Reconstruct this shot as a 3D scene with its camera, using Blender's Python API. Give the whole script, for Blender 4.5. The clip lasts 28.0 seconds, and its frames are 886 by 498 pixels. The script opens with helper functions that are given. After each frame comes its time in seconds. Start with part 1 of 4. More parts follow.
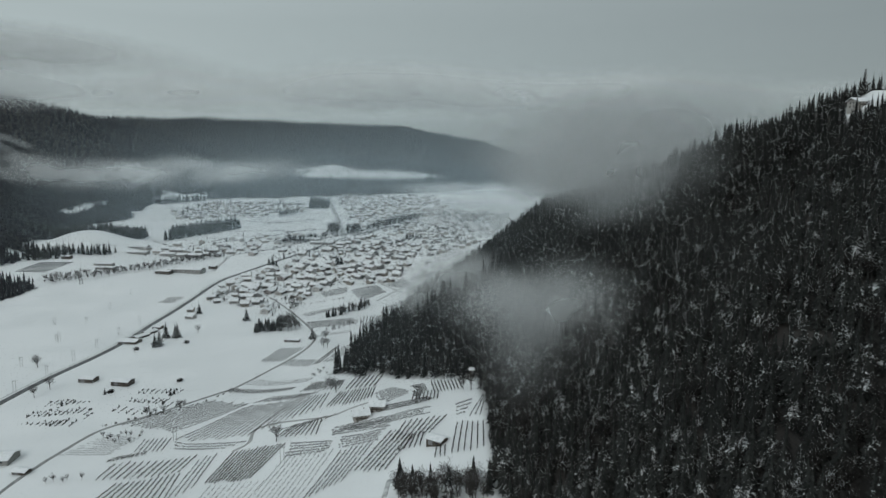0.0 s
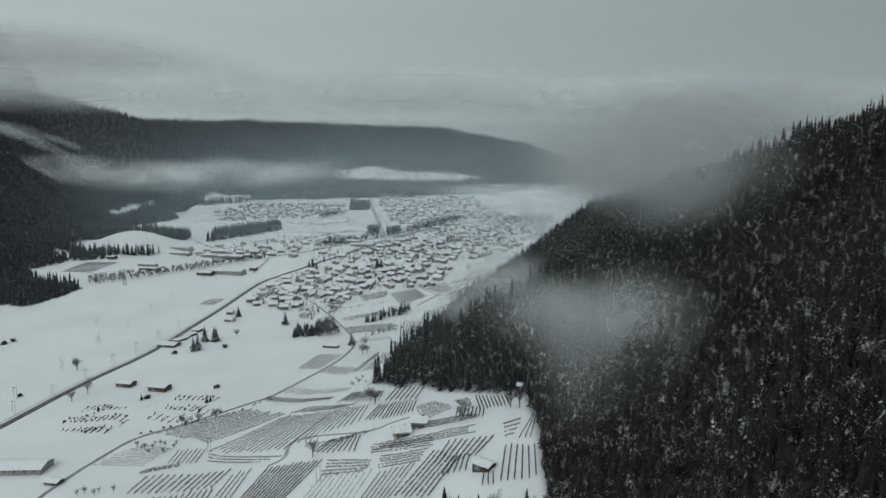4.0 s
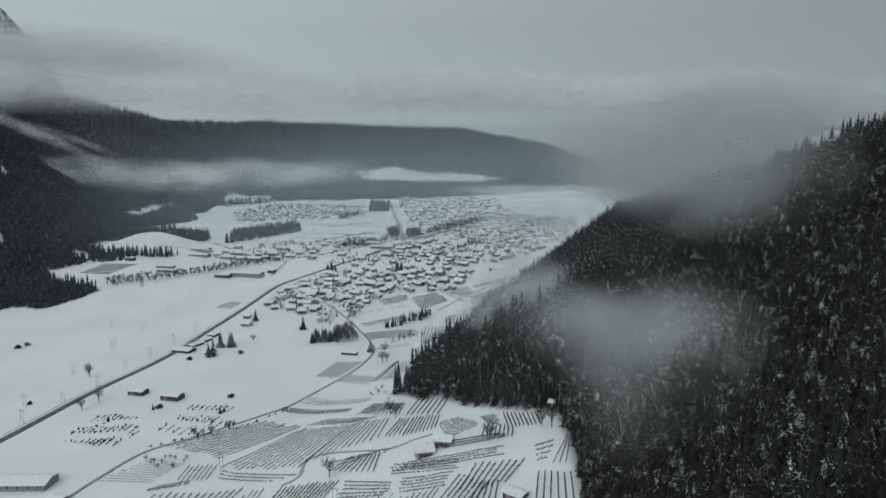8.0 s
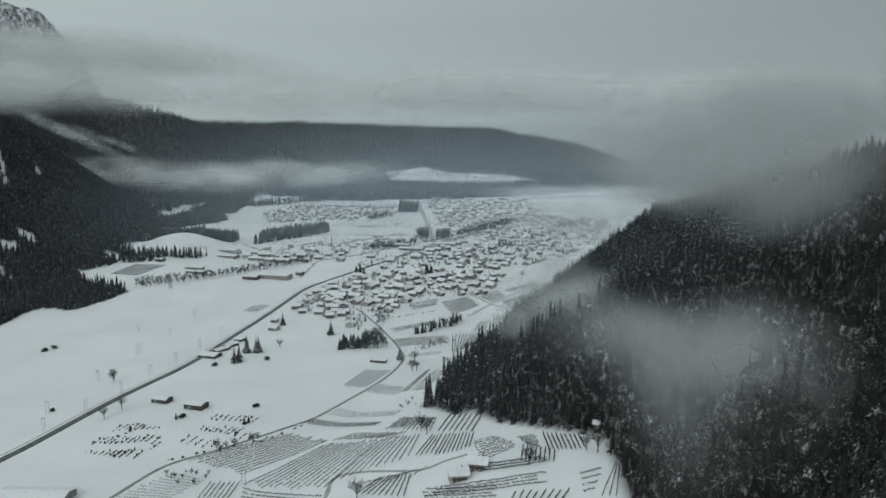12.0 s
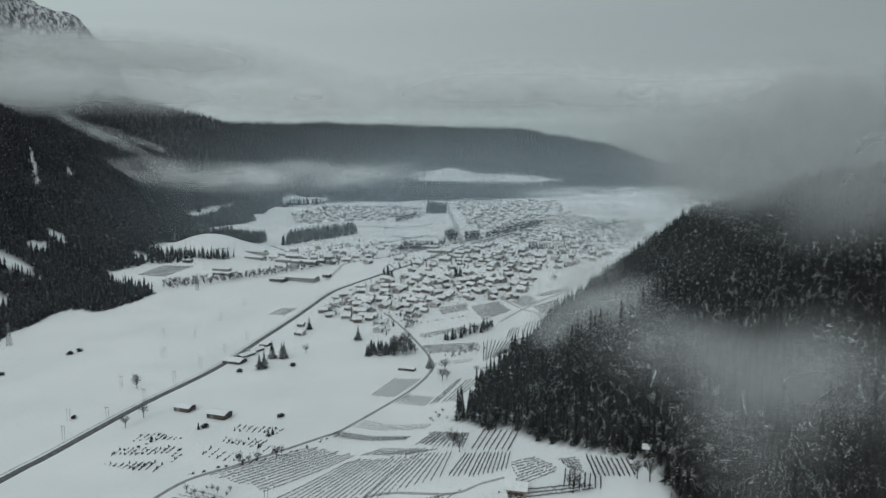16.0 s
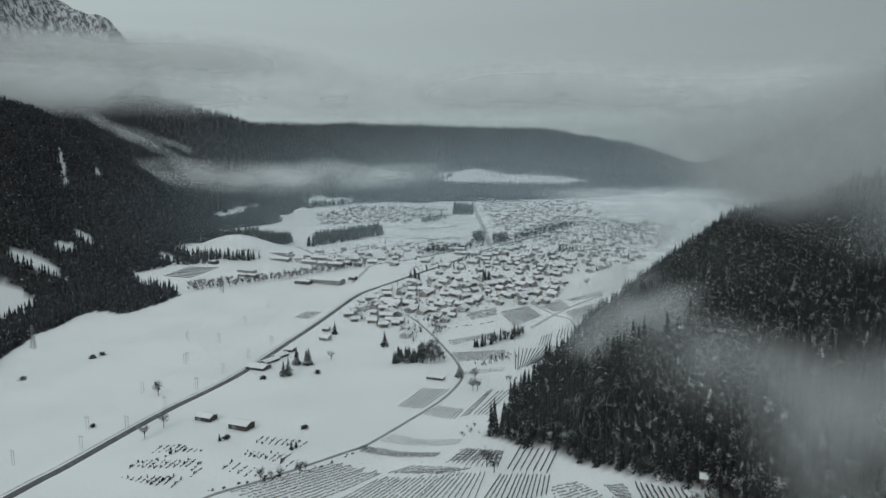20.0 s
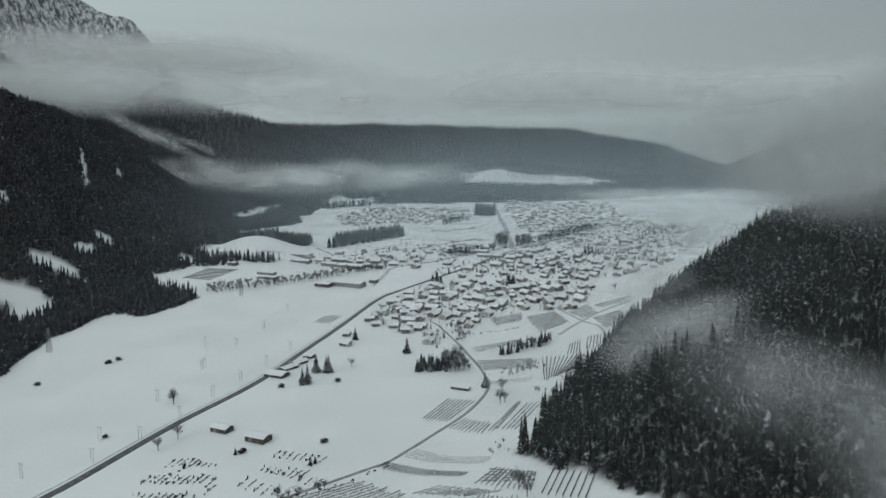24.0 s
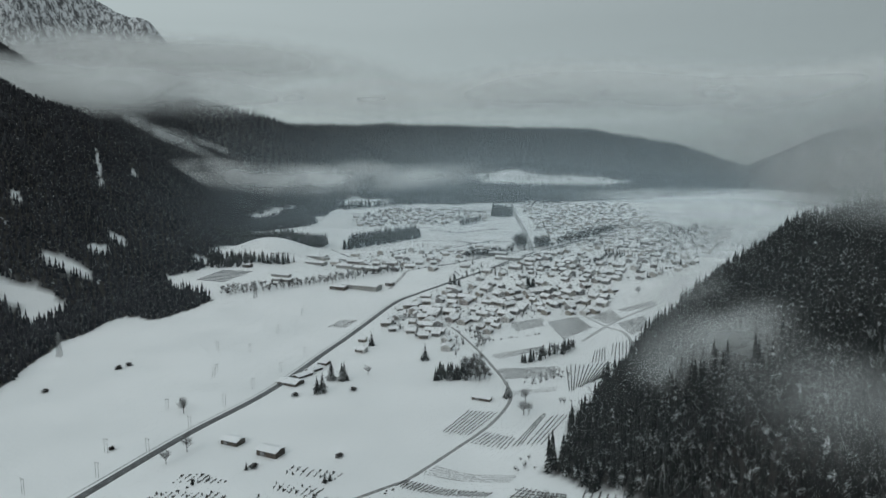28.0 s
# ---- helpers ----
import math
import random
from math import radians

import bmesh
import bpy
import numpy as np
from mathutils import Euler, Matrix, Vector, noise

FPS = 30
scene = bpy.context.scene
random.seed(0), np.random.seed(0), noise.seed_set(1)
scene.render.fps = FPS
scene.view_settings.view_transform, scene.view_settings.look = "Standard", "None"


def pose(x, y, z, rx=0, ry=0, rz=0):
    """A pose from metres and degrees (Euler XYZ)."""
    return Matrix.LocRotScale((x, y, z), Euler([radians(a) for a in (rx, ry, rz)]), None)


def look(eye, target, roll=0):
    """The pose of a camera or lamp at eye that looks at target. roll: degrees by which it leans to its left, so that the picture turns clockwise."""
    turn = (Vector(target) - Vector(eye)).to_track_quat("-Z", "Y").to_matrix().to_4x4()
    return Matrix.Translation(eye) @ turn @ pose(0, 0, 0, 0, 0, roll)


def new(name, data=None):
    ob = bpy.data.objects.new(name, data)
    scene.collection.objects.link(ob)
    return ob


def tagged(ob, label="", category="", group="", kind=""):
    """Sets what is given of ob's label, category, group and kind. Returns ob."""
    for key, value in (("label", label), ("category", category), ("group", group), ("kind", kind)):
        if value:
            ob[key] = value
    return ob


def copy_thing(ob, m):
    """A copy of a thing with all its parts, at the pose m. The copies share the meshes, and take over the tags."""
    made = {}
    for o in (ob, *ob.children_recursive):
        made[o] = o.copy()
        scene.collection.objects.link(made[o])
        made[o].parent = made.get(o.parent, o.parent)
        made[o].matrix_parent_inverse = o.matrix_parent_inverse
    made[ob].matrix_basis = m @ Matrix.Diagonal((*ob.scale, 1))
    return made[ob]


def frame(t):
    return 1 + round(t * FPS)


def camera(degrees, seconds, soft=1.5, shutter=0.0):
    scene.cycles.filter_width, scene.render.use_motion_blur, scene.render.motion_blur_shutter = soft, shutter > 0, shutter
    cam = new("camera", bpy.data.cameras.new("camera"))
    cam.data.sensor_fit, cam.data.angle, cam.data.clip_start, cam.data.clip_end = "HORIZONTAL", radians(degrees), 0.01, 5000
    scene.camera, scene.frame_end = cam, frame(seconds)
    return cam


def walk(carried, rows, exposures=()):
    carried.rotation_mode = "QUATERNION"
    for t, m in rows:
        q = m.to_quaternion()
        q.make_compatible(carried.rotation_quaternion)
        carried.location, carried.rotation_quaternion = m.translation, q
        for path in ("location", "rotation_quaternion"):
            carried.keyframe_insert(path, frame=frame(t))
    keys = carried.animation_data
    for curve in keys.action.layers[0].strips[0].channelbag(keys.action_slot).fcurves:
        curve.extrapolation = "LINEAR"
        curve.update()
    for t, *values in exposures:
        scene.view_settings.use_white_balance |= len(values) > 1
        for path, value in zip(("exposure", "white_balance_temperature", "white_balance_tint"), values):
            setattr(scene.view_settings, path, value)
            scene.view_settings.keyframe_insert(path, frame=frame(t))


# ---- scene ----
cam = camera(69.0, 28.0)
# seconds, place in metres, heading, pitch
ROWS = [
    (0, -0, 0, 189.8, -0.02, -7.26),
    (1, -1.3, 6.63, 189.78, 0.89, -7.24),
    (2, -2.52, 13.18, 189.81, 1.8, -7.19),
    (3, -3.65, 19.73, 189.82, 2.77, -7.17),
    (3.5, -4.26, 23.06, 189.8, 3.18, -7.16),
    (5.5, -6.95, 36.62, 189.66, 4.05, -7.09),
    (6, -7.65, 39.98, 189.59, 4.24, -7.09),
    (7, -9.11, 46.63, 189.47, 4.62, -7.05),
    (8, -10.64, 53.19, 189.4, 5.19, -7.06),
    (9, -12.28, 59.69, 189.49, 5.84, -7.04),
    (10, -13.99, 66.17, 189.73, 6.47, -7.03),
    (11, -15.78, 72.63, 190.02, 7.09, -7.04),
    (12, -17.63, 79.02, 190.21, 7.7, -7.04),
    (12.5, -18.6, 82.16, 190.26, 8.03, -7.03),
    (14.5, -22.75, 94.54, 190.3, 9.22, -7.01),
    (15, -23.82, 97.63, 190.31, 9.5, -7),
    (16, -26.05, 103.79, 190.34, 10.08, -6.98),
    (17, -28.4, 109.96, 190.35, 10.61, -6.97),
    (18, -30.86, 116.13, 190.34, 11.17, -6.95),
    (19, -33.46, 122.31, 190.28, 11.74, -6.93),
    (20, -36.19, 128.54, 190.22, 12.29, -6.93),
    (21, -38.99, 134.74, 190.14, 12.78, -6.91),
    (21.5, -40.38, 137.79, 190.12, 12.99, -6.91),
    (23.5, -45.85, 149.86, 190.11, 13.83, -6.89),
    (24, -47.21, 152.82, 190.12, 14.03, -6.88),
    (25, -49.93, 158.66, 190.13, 14.36, -6.87),
    (26, -52.65, 164.38, 190.14, 14.68, -6.86),
    (27, -55.35, 170.03, 190.13, 15.03, -6.84),
    (28, -58.05, 175.66, 190.11, 15.35, -6.84),
]
walk(cam, [(t, pose(x, y, z, 90 + pitch, 0, yaw)) for t, x, y, z, yaw, pitch in ROWS])
scene.cycles.transparent_max_bounces = 128
scene.view_settings.exposure = 0.0


# ---- overcast winter daylight ----
def make_world():
    world = bpy.data.worlds.new("overcast_sky")
    scene.world = world
    world.use_nodes = True
    t = world.node_tree
    n, l = t.nodes, t.links
    n.clear()
    out, bg = n.new("ShaderNodeOutputWorld"), n.new("ShaderNodeBackground")
    sky = n.new("ShaderNodeTexSky")
    sky.sky_type, sky.sun_disc, sky.sun_elevation, sky.sun_rotation = "NISHITA", False, radians(24), radians(200)
    dim = n.new("ShaderNodeMix")
    dim.data_type, dim.blend_type = "RGBA", "MULTIPLY"
    dim.inputs["Factor"].default_value = 1
    dim.inputs[7].default_value = (0.07, 0.07, 0.07, 1)
    co, sep, mp = n.new("ShaderNodeTexCoord"), n.new("ShaderNodeSeparateXYZ"), n.new("ShaderNodeMapping")
    mp.inputs["Scale"].default_value = (1.6, 1.6, 13)
    noise1 = n.new("ShaderNodeTexNoise")
    noise1.inputs["Scale"].default_value, noise1.inputs["Detail"].default_value = 1.5, 5
    noise1.inputs["Roughness"].default_value = 0.5
    shift = n.new("ShaderNodeMath")
    shift.operation = "MULTIPLY_ADD"
    shift.inputs[1].default_value = 0.085
    ramp = n.new("ShaderNodeValToRGB")
    e = ramp.color_ramp.elements
    e[0].position, e[0].color = 0.0, (0.2268, 0.262, 0.268, 1)
    e[1].position, e[1].color = 1.0, (0.6048, 0.68, 0.69, 1)
    for place, c in ((0.075, (0.241, 0.278, 0.284, 1)), (0.135, (0.3496, 0.405, 0.41, 1)), (0.24, (0.3326, 0.386, 0.39, 1)), (0.5, (0.4347, 0.5, 0.51, 1))):
        k = e.new(place)
        k.color = c
    mix = n.new("ShaderNodeMix")
    mix.data_type = "RGBA"
    mix.inputs["Factor"].default_value = 0.93
    l.new(co.outputs["Generated"], mp.inputs["Vector"])
    l.new(mp.outputs["Vector"], noise1.inputs["Vector"])
    l.new(co.outputs["Generated"], sep.inputs["Vector"])
    l.new(noise1.outputs["Fac"], shift.inputs[0])
    l.new(sep.outputs["Z"], shift.inputs[2])
    l.new(shift.outputs[0], ramp.inputs["Fac"])
    # the cloud is thinner, and so brighter, over the west of the valley
    west = n.new("ShaderNodeMath")
    west.operation = "MULTIPLY_ADD"
    west.inputs[1].default_value, west.inputs[2].default_value = -0.46, 1.0
    tint = n.new("ShaderNodeVectorMath")
    tint.operation = "SCALE"
    l.new(sep.outputs["X"], west.inputs[0])
    l.new(ramp.outputs["Color"], tint.inputs[0])
    l.new(west.outputs[0], tint.inputs["Scale"])
    l.new(sky.outputs["Color"], dim.inputs[6])
    l.new(dim.outputs[2], mix.inputs[6])
    l.new(tint.outputs[0], mix.inputs[7])
    l.new(mix.outputs[2], bg.inputs["Color"])
    bg.inputs["Strength"].default_value = 1.0
    l.new(bg.outputs["Background"], out.inputs["Surface"])


make_world()
lamp = bpy.data.lights.new("veiled_sun", "SUN")
lamp.energy, lamp.angle, lamp.color = 0.6, radians(25), (1.0, 0.97, 0.93)
new("veiled_sun", lamp).matrix_world = look((-300, -600, 600), (0, 300, 0))


# ---- materials ----
class Nodes:
    """Short hand for a node material."""

    def __init__(self, name, rough=0.8):
        self.mat = bpy.data.materials.new(name)
        self.mat.use_nodes = True
        self.n, self.l = self.mat.node_tree.nodes, self.mat.node_tree.links
        self.bsdf = self.n["Principled BSDF"]
        self.bsdf.inputs["Roughness"].default_value = rough
        self.bsdf.inputs["Specular IOR Level"].default_value = 0.2
        self.pos = self.n.new("ShaderNodeNewGeometry")

    def noise(self, scale, detail=3, rough=0.55, stretch=None):
        t = self.n.new("ShaderNodeTexNoise")
        t.inputs["Scale"].default_value, t.inputs["Detail"].default_value, t.inputs["Roughness"].default_value = scale, detail, rough
        if stretch:
            m = self.n.new("ShaderNodeMapping")
            m.inputs["Scale"].default_value = stretch
            self.l.new(self.pos.outputs["Position"], m.inputs["Vector"])
            self.l.new(m.outputs["Vector"], t.inputs["Vector"])
        else:
            self.l.new(self.pos.outputs["Position"], t.inputs["Vector"])
        return t.outputs["Fac"]

    def ramp(self, fac, a, b, lo=0.0, hi=1.0):
        r = self.n.new("ShaderNodeMapRange")
        r.interpolation_type = "SMOOTHSTEP"
        for key, v in (("From Min", a), ("From Max", b), ("To Min", lo), ("To Max", hi)):
            r.inputs[key].default_value = v
        self.l.new(fac, r.inputs["Value"])
        return r.outputs["Result"]

    def math(self, op, a, b=None):
        m = self.n.new("ShaderNodeMath")
        m.operation = op
        for k, v in enumerate((a, b)):
            if v is None:
                continue
            if isinstance(v, (int, float)):
                m.inputs[k].default_value = v
            else:
                self.l.new(v, m.inputs[k])
        return m.outputs[0]

    def mix(self, fac, a, b):
        m = self.n.new("ShaderNodeMix")
        m.data_type = "RGBA"
        for k, v in ((0, fac), (6, a), (7, b)):
            if isinstance(v, tuple):
                m.inputs[k].default_value = (*v, 1)
            elif isinstance(v, (int, float)):
                m.inputs[k].default_value = v
            else:
                self.l.new(v, m.inputs[k])
        return m.outputs[2]

    def bump(self, height, distance, strength=0.6):
        b = self.n.new("ShaderNodeBump")
        b.inputs["Distance"].default_value, b.inputs["Strength"].default_value = distance, strength
        self.l.new(height, b.inputs["Height"])
        self.l.new(b.outputs["Normal"], self.bsdf.inputs["Normal"])

    def upness(self):
        s = self.n.new("ShaderNodeSeparateXYZ")
        self.l.new(self.pos.outputs["Normal"], s.inputs["Vector"])
        return s.outputs["Z"]

    def done(self, color):
        if isinstance(color, tuple):
            self.bsdf.inputs["Base Color"].default_value = (*color, 1)
        else:
            self.l.new(color, self.bsdf.inputs["Base Color"])
        return self.mat


def plain(name, color, other=None, scale=0.8, rough=0.8):
    m = Nodes(name, rough)
    other = other or tuple(c * 0.6 for c in color)
    f = m.ramp(m.noise(scale, 4), 0.35, 0.7)
    return m.done(m.mix(f, color, other))


LITTER = (0.045, 0.042, 0.04)


def ground_material():
    m = Nodes("snowy_ground", 0.75)
    cover = m.n.new("ShaderNodeAttribute")
    cover.attribute_name = "forest_cover"
    soft = m.ramp(m.noise(0.012, 4), 0.3, 0.75)
    snow = m.mix(soft, (0.80, 0.82, 0.835), (0.72, 0.745, 0.76))
    tuft = m.math("MULTIPLY", m.ramp(m.noise(0.55, 5, 0.7), 0.58, 0.72), 0.35)
    snow = m.mix(tuft, snow, (0.5, 0.51, 0.5))
    patch = m.ramp(m.noise(0.11, 5, 0.68), 0.60, 0.70)
    floor = m.mix(patch, LITTER, (0.5, 0.52, 0.54))
    c = m.mix(cover.outputs["Fac"], snow, floor)
    # bare rock where the land is too steep for snow and trees
    rock = m.n.new("ShaderNodeAttribute")
    rock.attribute_name = "rock"
    grain = m.noise(0.05, 9, 0.8, (1, 1, 0.22))
    stone = m.mix(m.ramp(grain, 0.44, 0.56), (0.10, 0.103, 0.11), (0.66, 0.69, 0.72))
    c = m.mix(rock.outputs["Fac"], c, stone)
    m.bump(m.noise(0.3, 6), 0.6, 0.5)
    return m.done(c)


def needle_material(name, low, high, snow_from, snow_to, grain=0.9):
    """Dark foliage, with lumps of snow on what faces the sky."""
    m = Nodes(name, 0.85)
    island = m.n.new("ShaderNodeNewGeometry")
    tone = m.mix(island.outputs["Random Per Island"], low, high)
    tone = m.mix(m.ramp(m.noise(0.016, 5, 0.62), 0.42, 0.66, 0.0, 0.7), tone, tuple(c * 0.75 for c in low))
    lump = m.math("ADD", m.noise(grain, 4, 0.65), m.ramp(m.noise(0.16, 4, 0.7), 0.35, 0.72, -0.16, 0.07))
    up = m.ramp(m.upness(), 0.15, 0.8)
    load = m.ramp(m.math("MULTIPLY", lump, up), snow_from, snow_to)
    return m.done(m.mix(load, tone, (0.8, 0.83, 0.85)))


def fog_material(name, center, radii, density, size, seed, low=0.40, high=0.68, flat=1.0, turn=0.0, white=(0.74, 0.775, 0.785), tilt=0.0):
    """Thin drifting cloud: white droplets that let part of the light through, thicker in the heart of the bank."""
    m = Nodes(name)
    n, l = m.n, m.l
    place = n.new("ShaderNodeMapping")
    place.vector_type = "TEXTURE"
    place.inputs["Location"].default_value, place.inputs["Scale"].default_value = center, radii
    place.inputs["Rotation"].default_value = (0, tilt, turn)
    warp = n.new("ShaderNodeTexNoise")
    warp.inputs["Scale"].default_value, warp.inputs["Detail"].default_value = 0.45 / size, 0
    l.new(m.pos.outputs["Position"], warp.inputs["Vector"])
    off = n.new("ShaderNodeVectorMath")
    off.operation = "SUBTRACT"
    off.inputs[1].default_value = (0.5, 0.5, 0.5)
    l.new(warp.outputs["Color"], off.inputs[0])
    add = n.new("ShaderNodeVectorMath")
    add.operation = "MULTIPLY_ADD"
    add.inputs[1].default_value = (0.9, 0.9, 0.9)
    l.new(m.pos.outputs["Position"], place.inputs["Vector"])
    l.new(off.outputs[0], add.inputs[0])
    l.new(place.outputs["Vector"], add.inputs[2])
    reach = n.new("ShaderNodeVectorMath")
    reach.operation = "LENGTH"
    l.new(add.outputs[0], reach.inputs[0])
    body = m.ramp(reach.outputs["Value"], 1.0, 0.12)
    shift = n.new("ShaderNodeMapping")
    shift.inputs["Location"].default_value = (seed * 31.7, seed * 17.3, seed * 5.1)
    shift.inputs["Scale"].default_value = (1, 1, flat)
    l.new(m.pos.outputs["Position"], shift.inputs["Vector"])
    puff = n.new("ShaderNodeTexNoise")
    puff.inputs["Scale"].default_value, puff.inputs["Detail"].default_value, puff.inputs["Roughness"].default_value = 1.0 / size, 4, 0.52
    l.new(shift.outputs["Vector"], puff.inputs["Vector"])
    # the outermost rim always fades out
    plainreach = n.new("ShaderNodeVectorMath")
    plainreach.operation = "LENGTH"
    l.new(place.outputs["Vector"], plainreach.inputs[0])
    rim = m.ramp(plainreach.outputs["Value"], 1.25, 0.85)
    alpha = m.math("MULTIPLY", m.math("MULTIPLY", body, rim), m.ramp(puff.outputs["Fac"], low, high))
    alpha = m.math("MULTIPLY", alpha, density)
    n.remove(m.bsdf)
    clear, dif, tra, mix = (n.new(k) for k in ("ShaderNodeBsdfTransparent", "ShaderNodeBsdfDiffuse", "ShaderNodeBsdfTranslucent", "ShaderNodeMixShader"))
    half = n.new("ShaderNodeMixShader")
    half.inputs[0].default_value = 0.5
    dif.inputs["Color"].default_value = tra.inputs["Color"].default_value = (*white, 1)
    l.new(dif.outputs[0], half.inputs[1])
    l.new(tra.outputs[0], half.inputs[2])
    l.new(alpha, mix.inputs[0])
    l.new(clear.outputs[0], mix.inputs[1])
    l.new(half.outputs[0], mix.inputs[2])
    l.new(mix.outputs[0], n["Material Output"].inputs["Surface"])
    return m.mat


GROUND = ground_material()
SPRUCE = needle_material("snowy_spruce", (0.014, 0.0155, 0.015), (0.034, 0.0365, 0.0345), 0.54, 0.58, 2.6)
# spruce for the far slopes: paler and bluer, with distance haze put into its colour
HAZED_SPRUCE = needle_material("haze_tinted_snowy_spruce", (0.017, 0.0185, 0.0225), (0.048, 0.051, 0.058), 0.50, 0.85, 0.5)
BARE = needle_material("bare_twigs", (0.026, 0.024, 0.023), (0.07, 0.066, 0.062), 0.52, 0.6, 2.6)
SHRUB = needle_material("nursery_shrubs", (0.03, 0.032, 0.03), (0.07, 0.07, 0.065), 0.4, 0.6)
BARK = plain("bark", (0.06, 0.05, 0.042), (0.03, 0.026, 0.022), 2.0)
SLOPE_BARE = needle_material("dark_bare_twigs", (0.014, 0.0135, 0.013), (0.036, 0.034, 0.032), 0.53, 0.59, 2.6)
VINE = needle_material("leafless_vines", (0.045, 0.042, 0.04), (0.12, 0.115, 0.11), 0.5, 0.64, 1.6)
VINE_PALE = needle_material("frosted_canes", (0.06, 0.058, 0.056), (0.16, 0.158, 0.154), 0.46, 0.62, 1.6)
ROAD = plain("wet_asphalt", (0.07, 0.073, 0.076), (0.13, 0.135, 0.14), 0.25, 0.55)
TRACK = plain("trodden_snow_track", (0.34, 0.35, 0.355), (0.6, 0.62, 0.63), 0.3)
ROOF_SNOW = plain("snow_on_roof", (0.80, 0.82, 0.84), (0.68, 0.71, 0.73), 0.5)
WALLS = [plain("render_%s" % k, c, tuple(v * 0.75 for v in c), 0.5) for k, c in (
    ("cream", (0.44, 0.425, 0.40)), ("white", (0.58, 0.58, 0.565)), ("ochre", (0.36, 0.335, 0.295)), ("rose", (0.36, 0.33, 0.32)), ("grey", (0.30, 0.30, 0.30)))]
TIMBER = plain("weathered_timber", (0.10, 0.085, 0.072), (0.055, 0.047, 0.041), 1.2)
STEEL = plain("galvanised_steel", (0.22, 0.225, 0.23), (0.15, 0.15, 0.155), 1.0, 0.5)
CONCRETE = plain("concrete", (0.3, 0.3, 0.29), (0.2, 0.2, 0.195), 0.7)
PANE = Nodes("window_glass", 0.15).done((0.025, 0.03, 0.035))
NETTING = plain("dark_netting", (0.035, 0.038, 0.042), (0.06, 0.062, 0.066), 0.6)
EARTH = plain("ploughed_earth_under_thin_snow", (0.3, 0.305, 0.3), (0.46, 0.47, 0.47), 0.6)
EARTH_DARK = plain("slushy_lane", (0.2, 0.205, 0.205), (0.34, 0.35, 0.35), 0.4, 0.6)
# ---- the land: one height for every place in the plan ----
def smooth(a, b, v):
    u = np.clip((v - a) / (b - a), 0.0, 1.0)
    return u * u * (3 - 2 * u)


def value_noise(x, y, size, seed):
    """Smooth noise between 0 and 1 for arrays of places."""
    u, v = x / size, y / size
    i, j = np.floor(u), np.floor(v)
    fu, fv = u - i, v - j
    fu, fv = fu * fu * (3 - 2 * fu), fv * fv * (3 - 2 * fv)

    def cell(a, b):
        w = np.sin(a * 127.1 + b * 311.7 + seed * 74.7) * 43758.5453
        return w - np.floor(w)
    low = cell(i, j) * (1 - fu) + cell(i + 1, j) * fu
    high = cell(i, j + 1) * (1 - fu) + cell(i + 1, j + 1) * fu
    return low * (1 - fv) + high * fv


def fractal(x, y, size, seed, octaves=4):
    total, part_size, weight = 0.0, size, 0.5
    for k in range(octaves):
        total = total + weight * (value_noise(x, y, part_size, seed + k) - 0.5)
        part_size, weight = part_size / 2.1, weight / 2
    return total


# stations along the valley: y, foot of the near slope, its height, crest, its height, lower end of the vineyards
SLOPE = np.array([
    (-600, 90, 70, 420, 330, -160), (0, 45, 60, 330, 279, -190), (250, 22, 56, 292, 254, -190), (365, 24, 52, 282, 241, -185),
    (415, 22, 50, 280, 236, -180), (480, -35, 28, 278, 229, -170), (558, -96, 7, 268, 215, -150), (640, -86, 5, 258, 195, -130),
    (900, -28, 3, 232, 160, -60), (1100, 34, 8, 185, 118, 10), (1190, 70, 12, 178, 106, 50), (1350, 240, 30, 330, 90, 220),
    (1700, 560, 45, 900, 190, 520), (2600, 900, 60, 1400, 260, 840), (5200, 1300, 80, 2000, 300, 1200)])
# ridges: points (x, y, height), fall of the flanks per metre
RIDGES = [
    ([(-1330, 1000, 430), (-1300, 1180, 385), (-1260, 1333, 332), (-1240, 1481, 270), (-1230, 1622, 196), (-1220, 1751, 120)], 0.74),
    ([(-1855, 1842, 463), (-1763, 2072, 470), (-1718, 2305, 463), (-1637, 2548, 445), (-1518, 2796, 395), (-1404, 3079, 356), (-1303, 3339, 280)], 0.55),
    ([(-2161, 3811, 476), (-1510, 4276, 488), (-802, 4563, 479), (-247, 4672, 454), (220, 4617, 364), (583, 4529, 257), (756, 4398, 137)], 0.5),
    ([(-3623, 2580, 1439), (-3278, 3025, 1483), (-3091, 3224, 1295), (-2956, 3353, 1154), (-2776, 3508, 1077), (-2689, 3577, 959), (-2660, 3600, 760)], 2.3),
    ([(840, 4381, 204), (1131, 4412, 411), (1618, 4135, 462)], 0.5),
    ([(-1875, 1503, 653), (-1805, 1593, 582), (-1758, 1649, 526), (-1734, 1677, 478), (-1709, 1704, 417)], 0.8),
]


def ridge_height(x, y, points, fall):
    best = np.full(x.shape, -1e9)
    for (ax, ay, az), (bx, by, bz) in zip(points, points[1:]):
        dx, dy = bx - ax, by - ay
        u = np.clip(((x - ax) * dx + (y - ay) * dy) / (dx * dx + dy * dy), 0, 1)
        gap = np.hypot(x - ax - u * dx, y - ay - u * dy)
        best = np.maximum(best, az + u * (bz - az) - fall * (np.sqrt(gap * gap + 900) - 30))
    return best


def soft_max(a, b, k):
    m = np.clip(0.5 + 0.5 * (a - b) / k, 0, 1)
    return b + (a - b) * m + k * m * (1 - m)


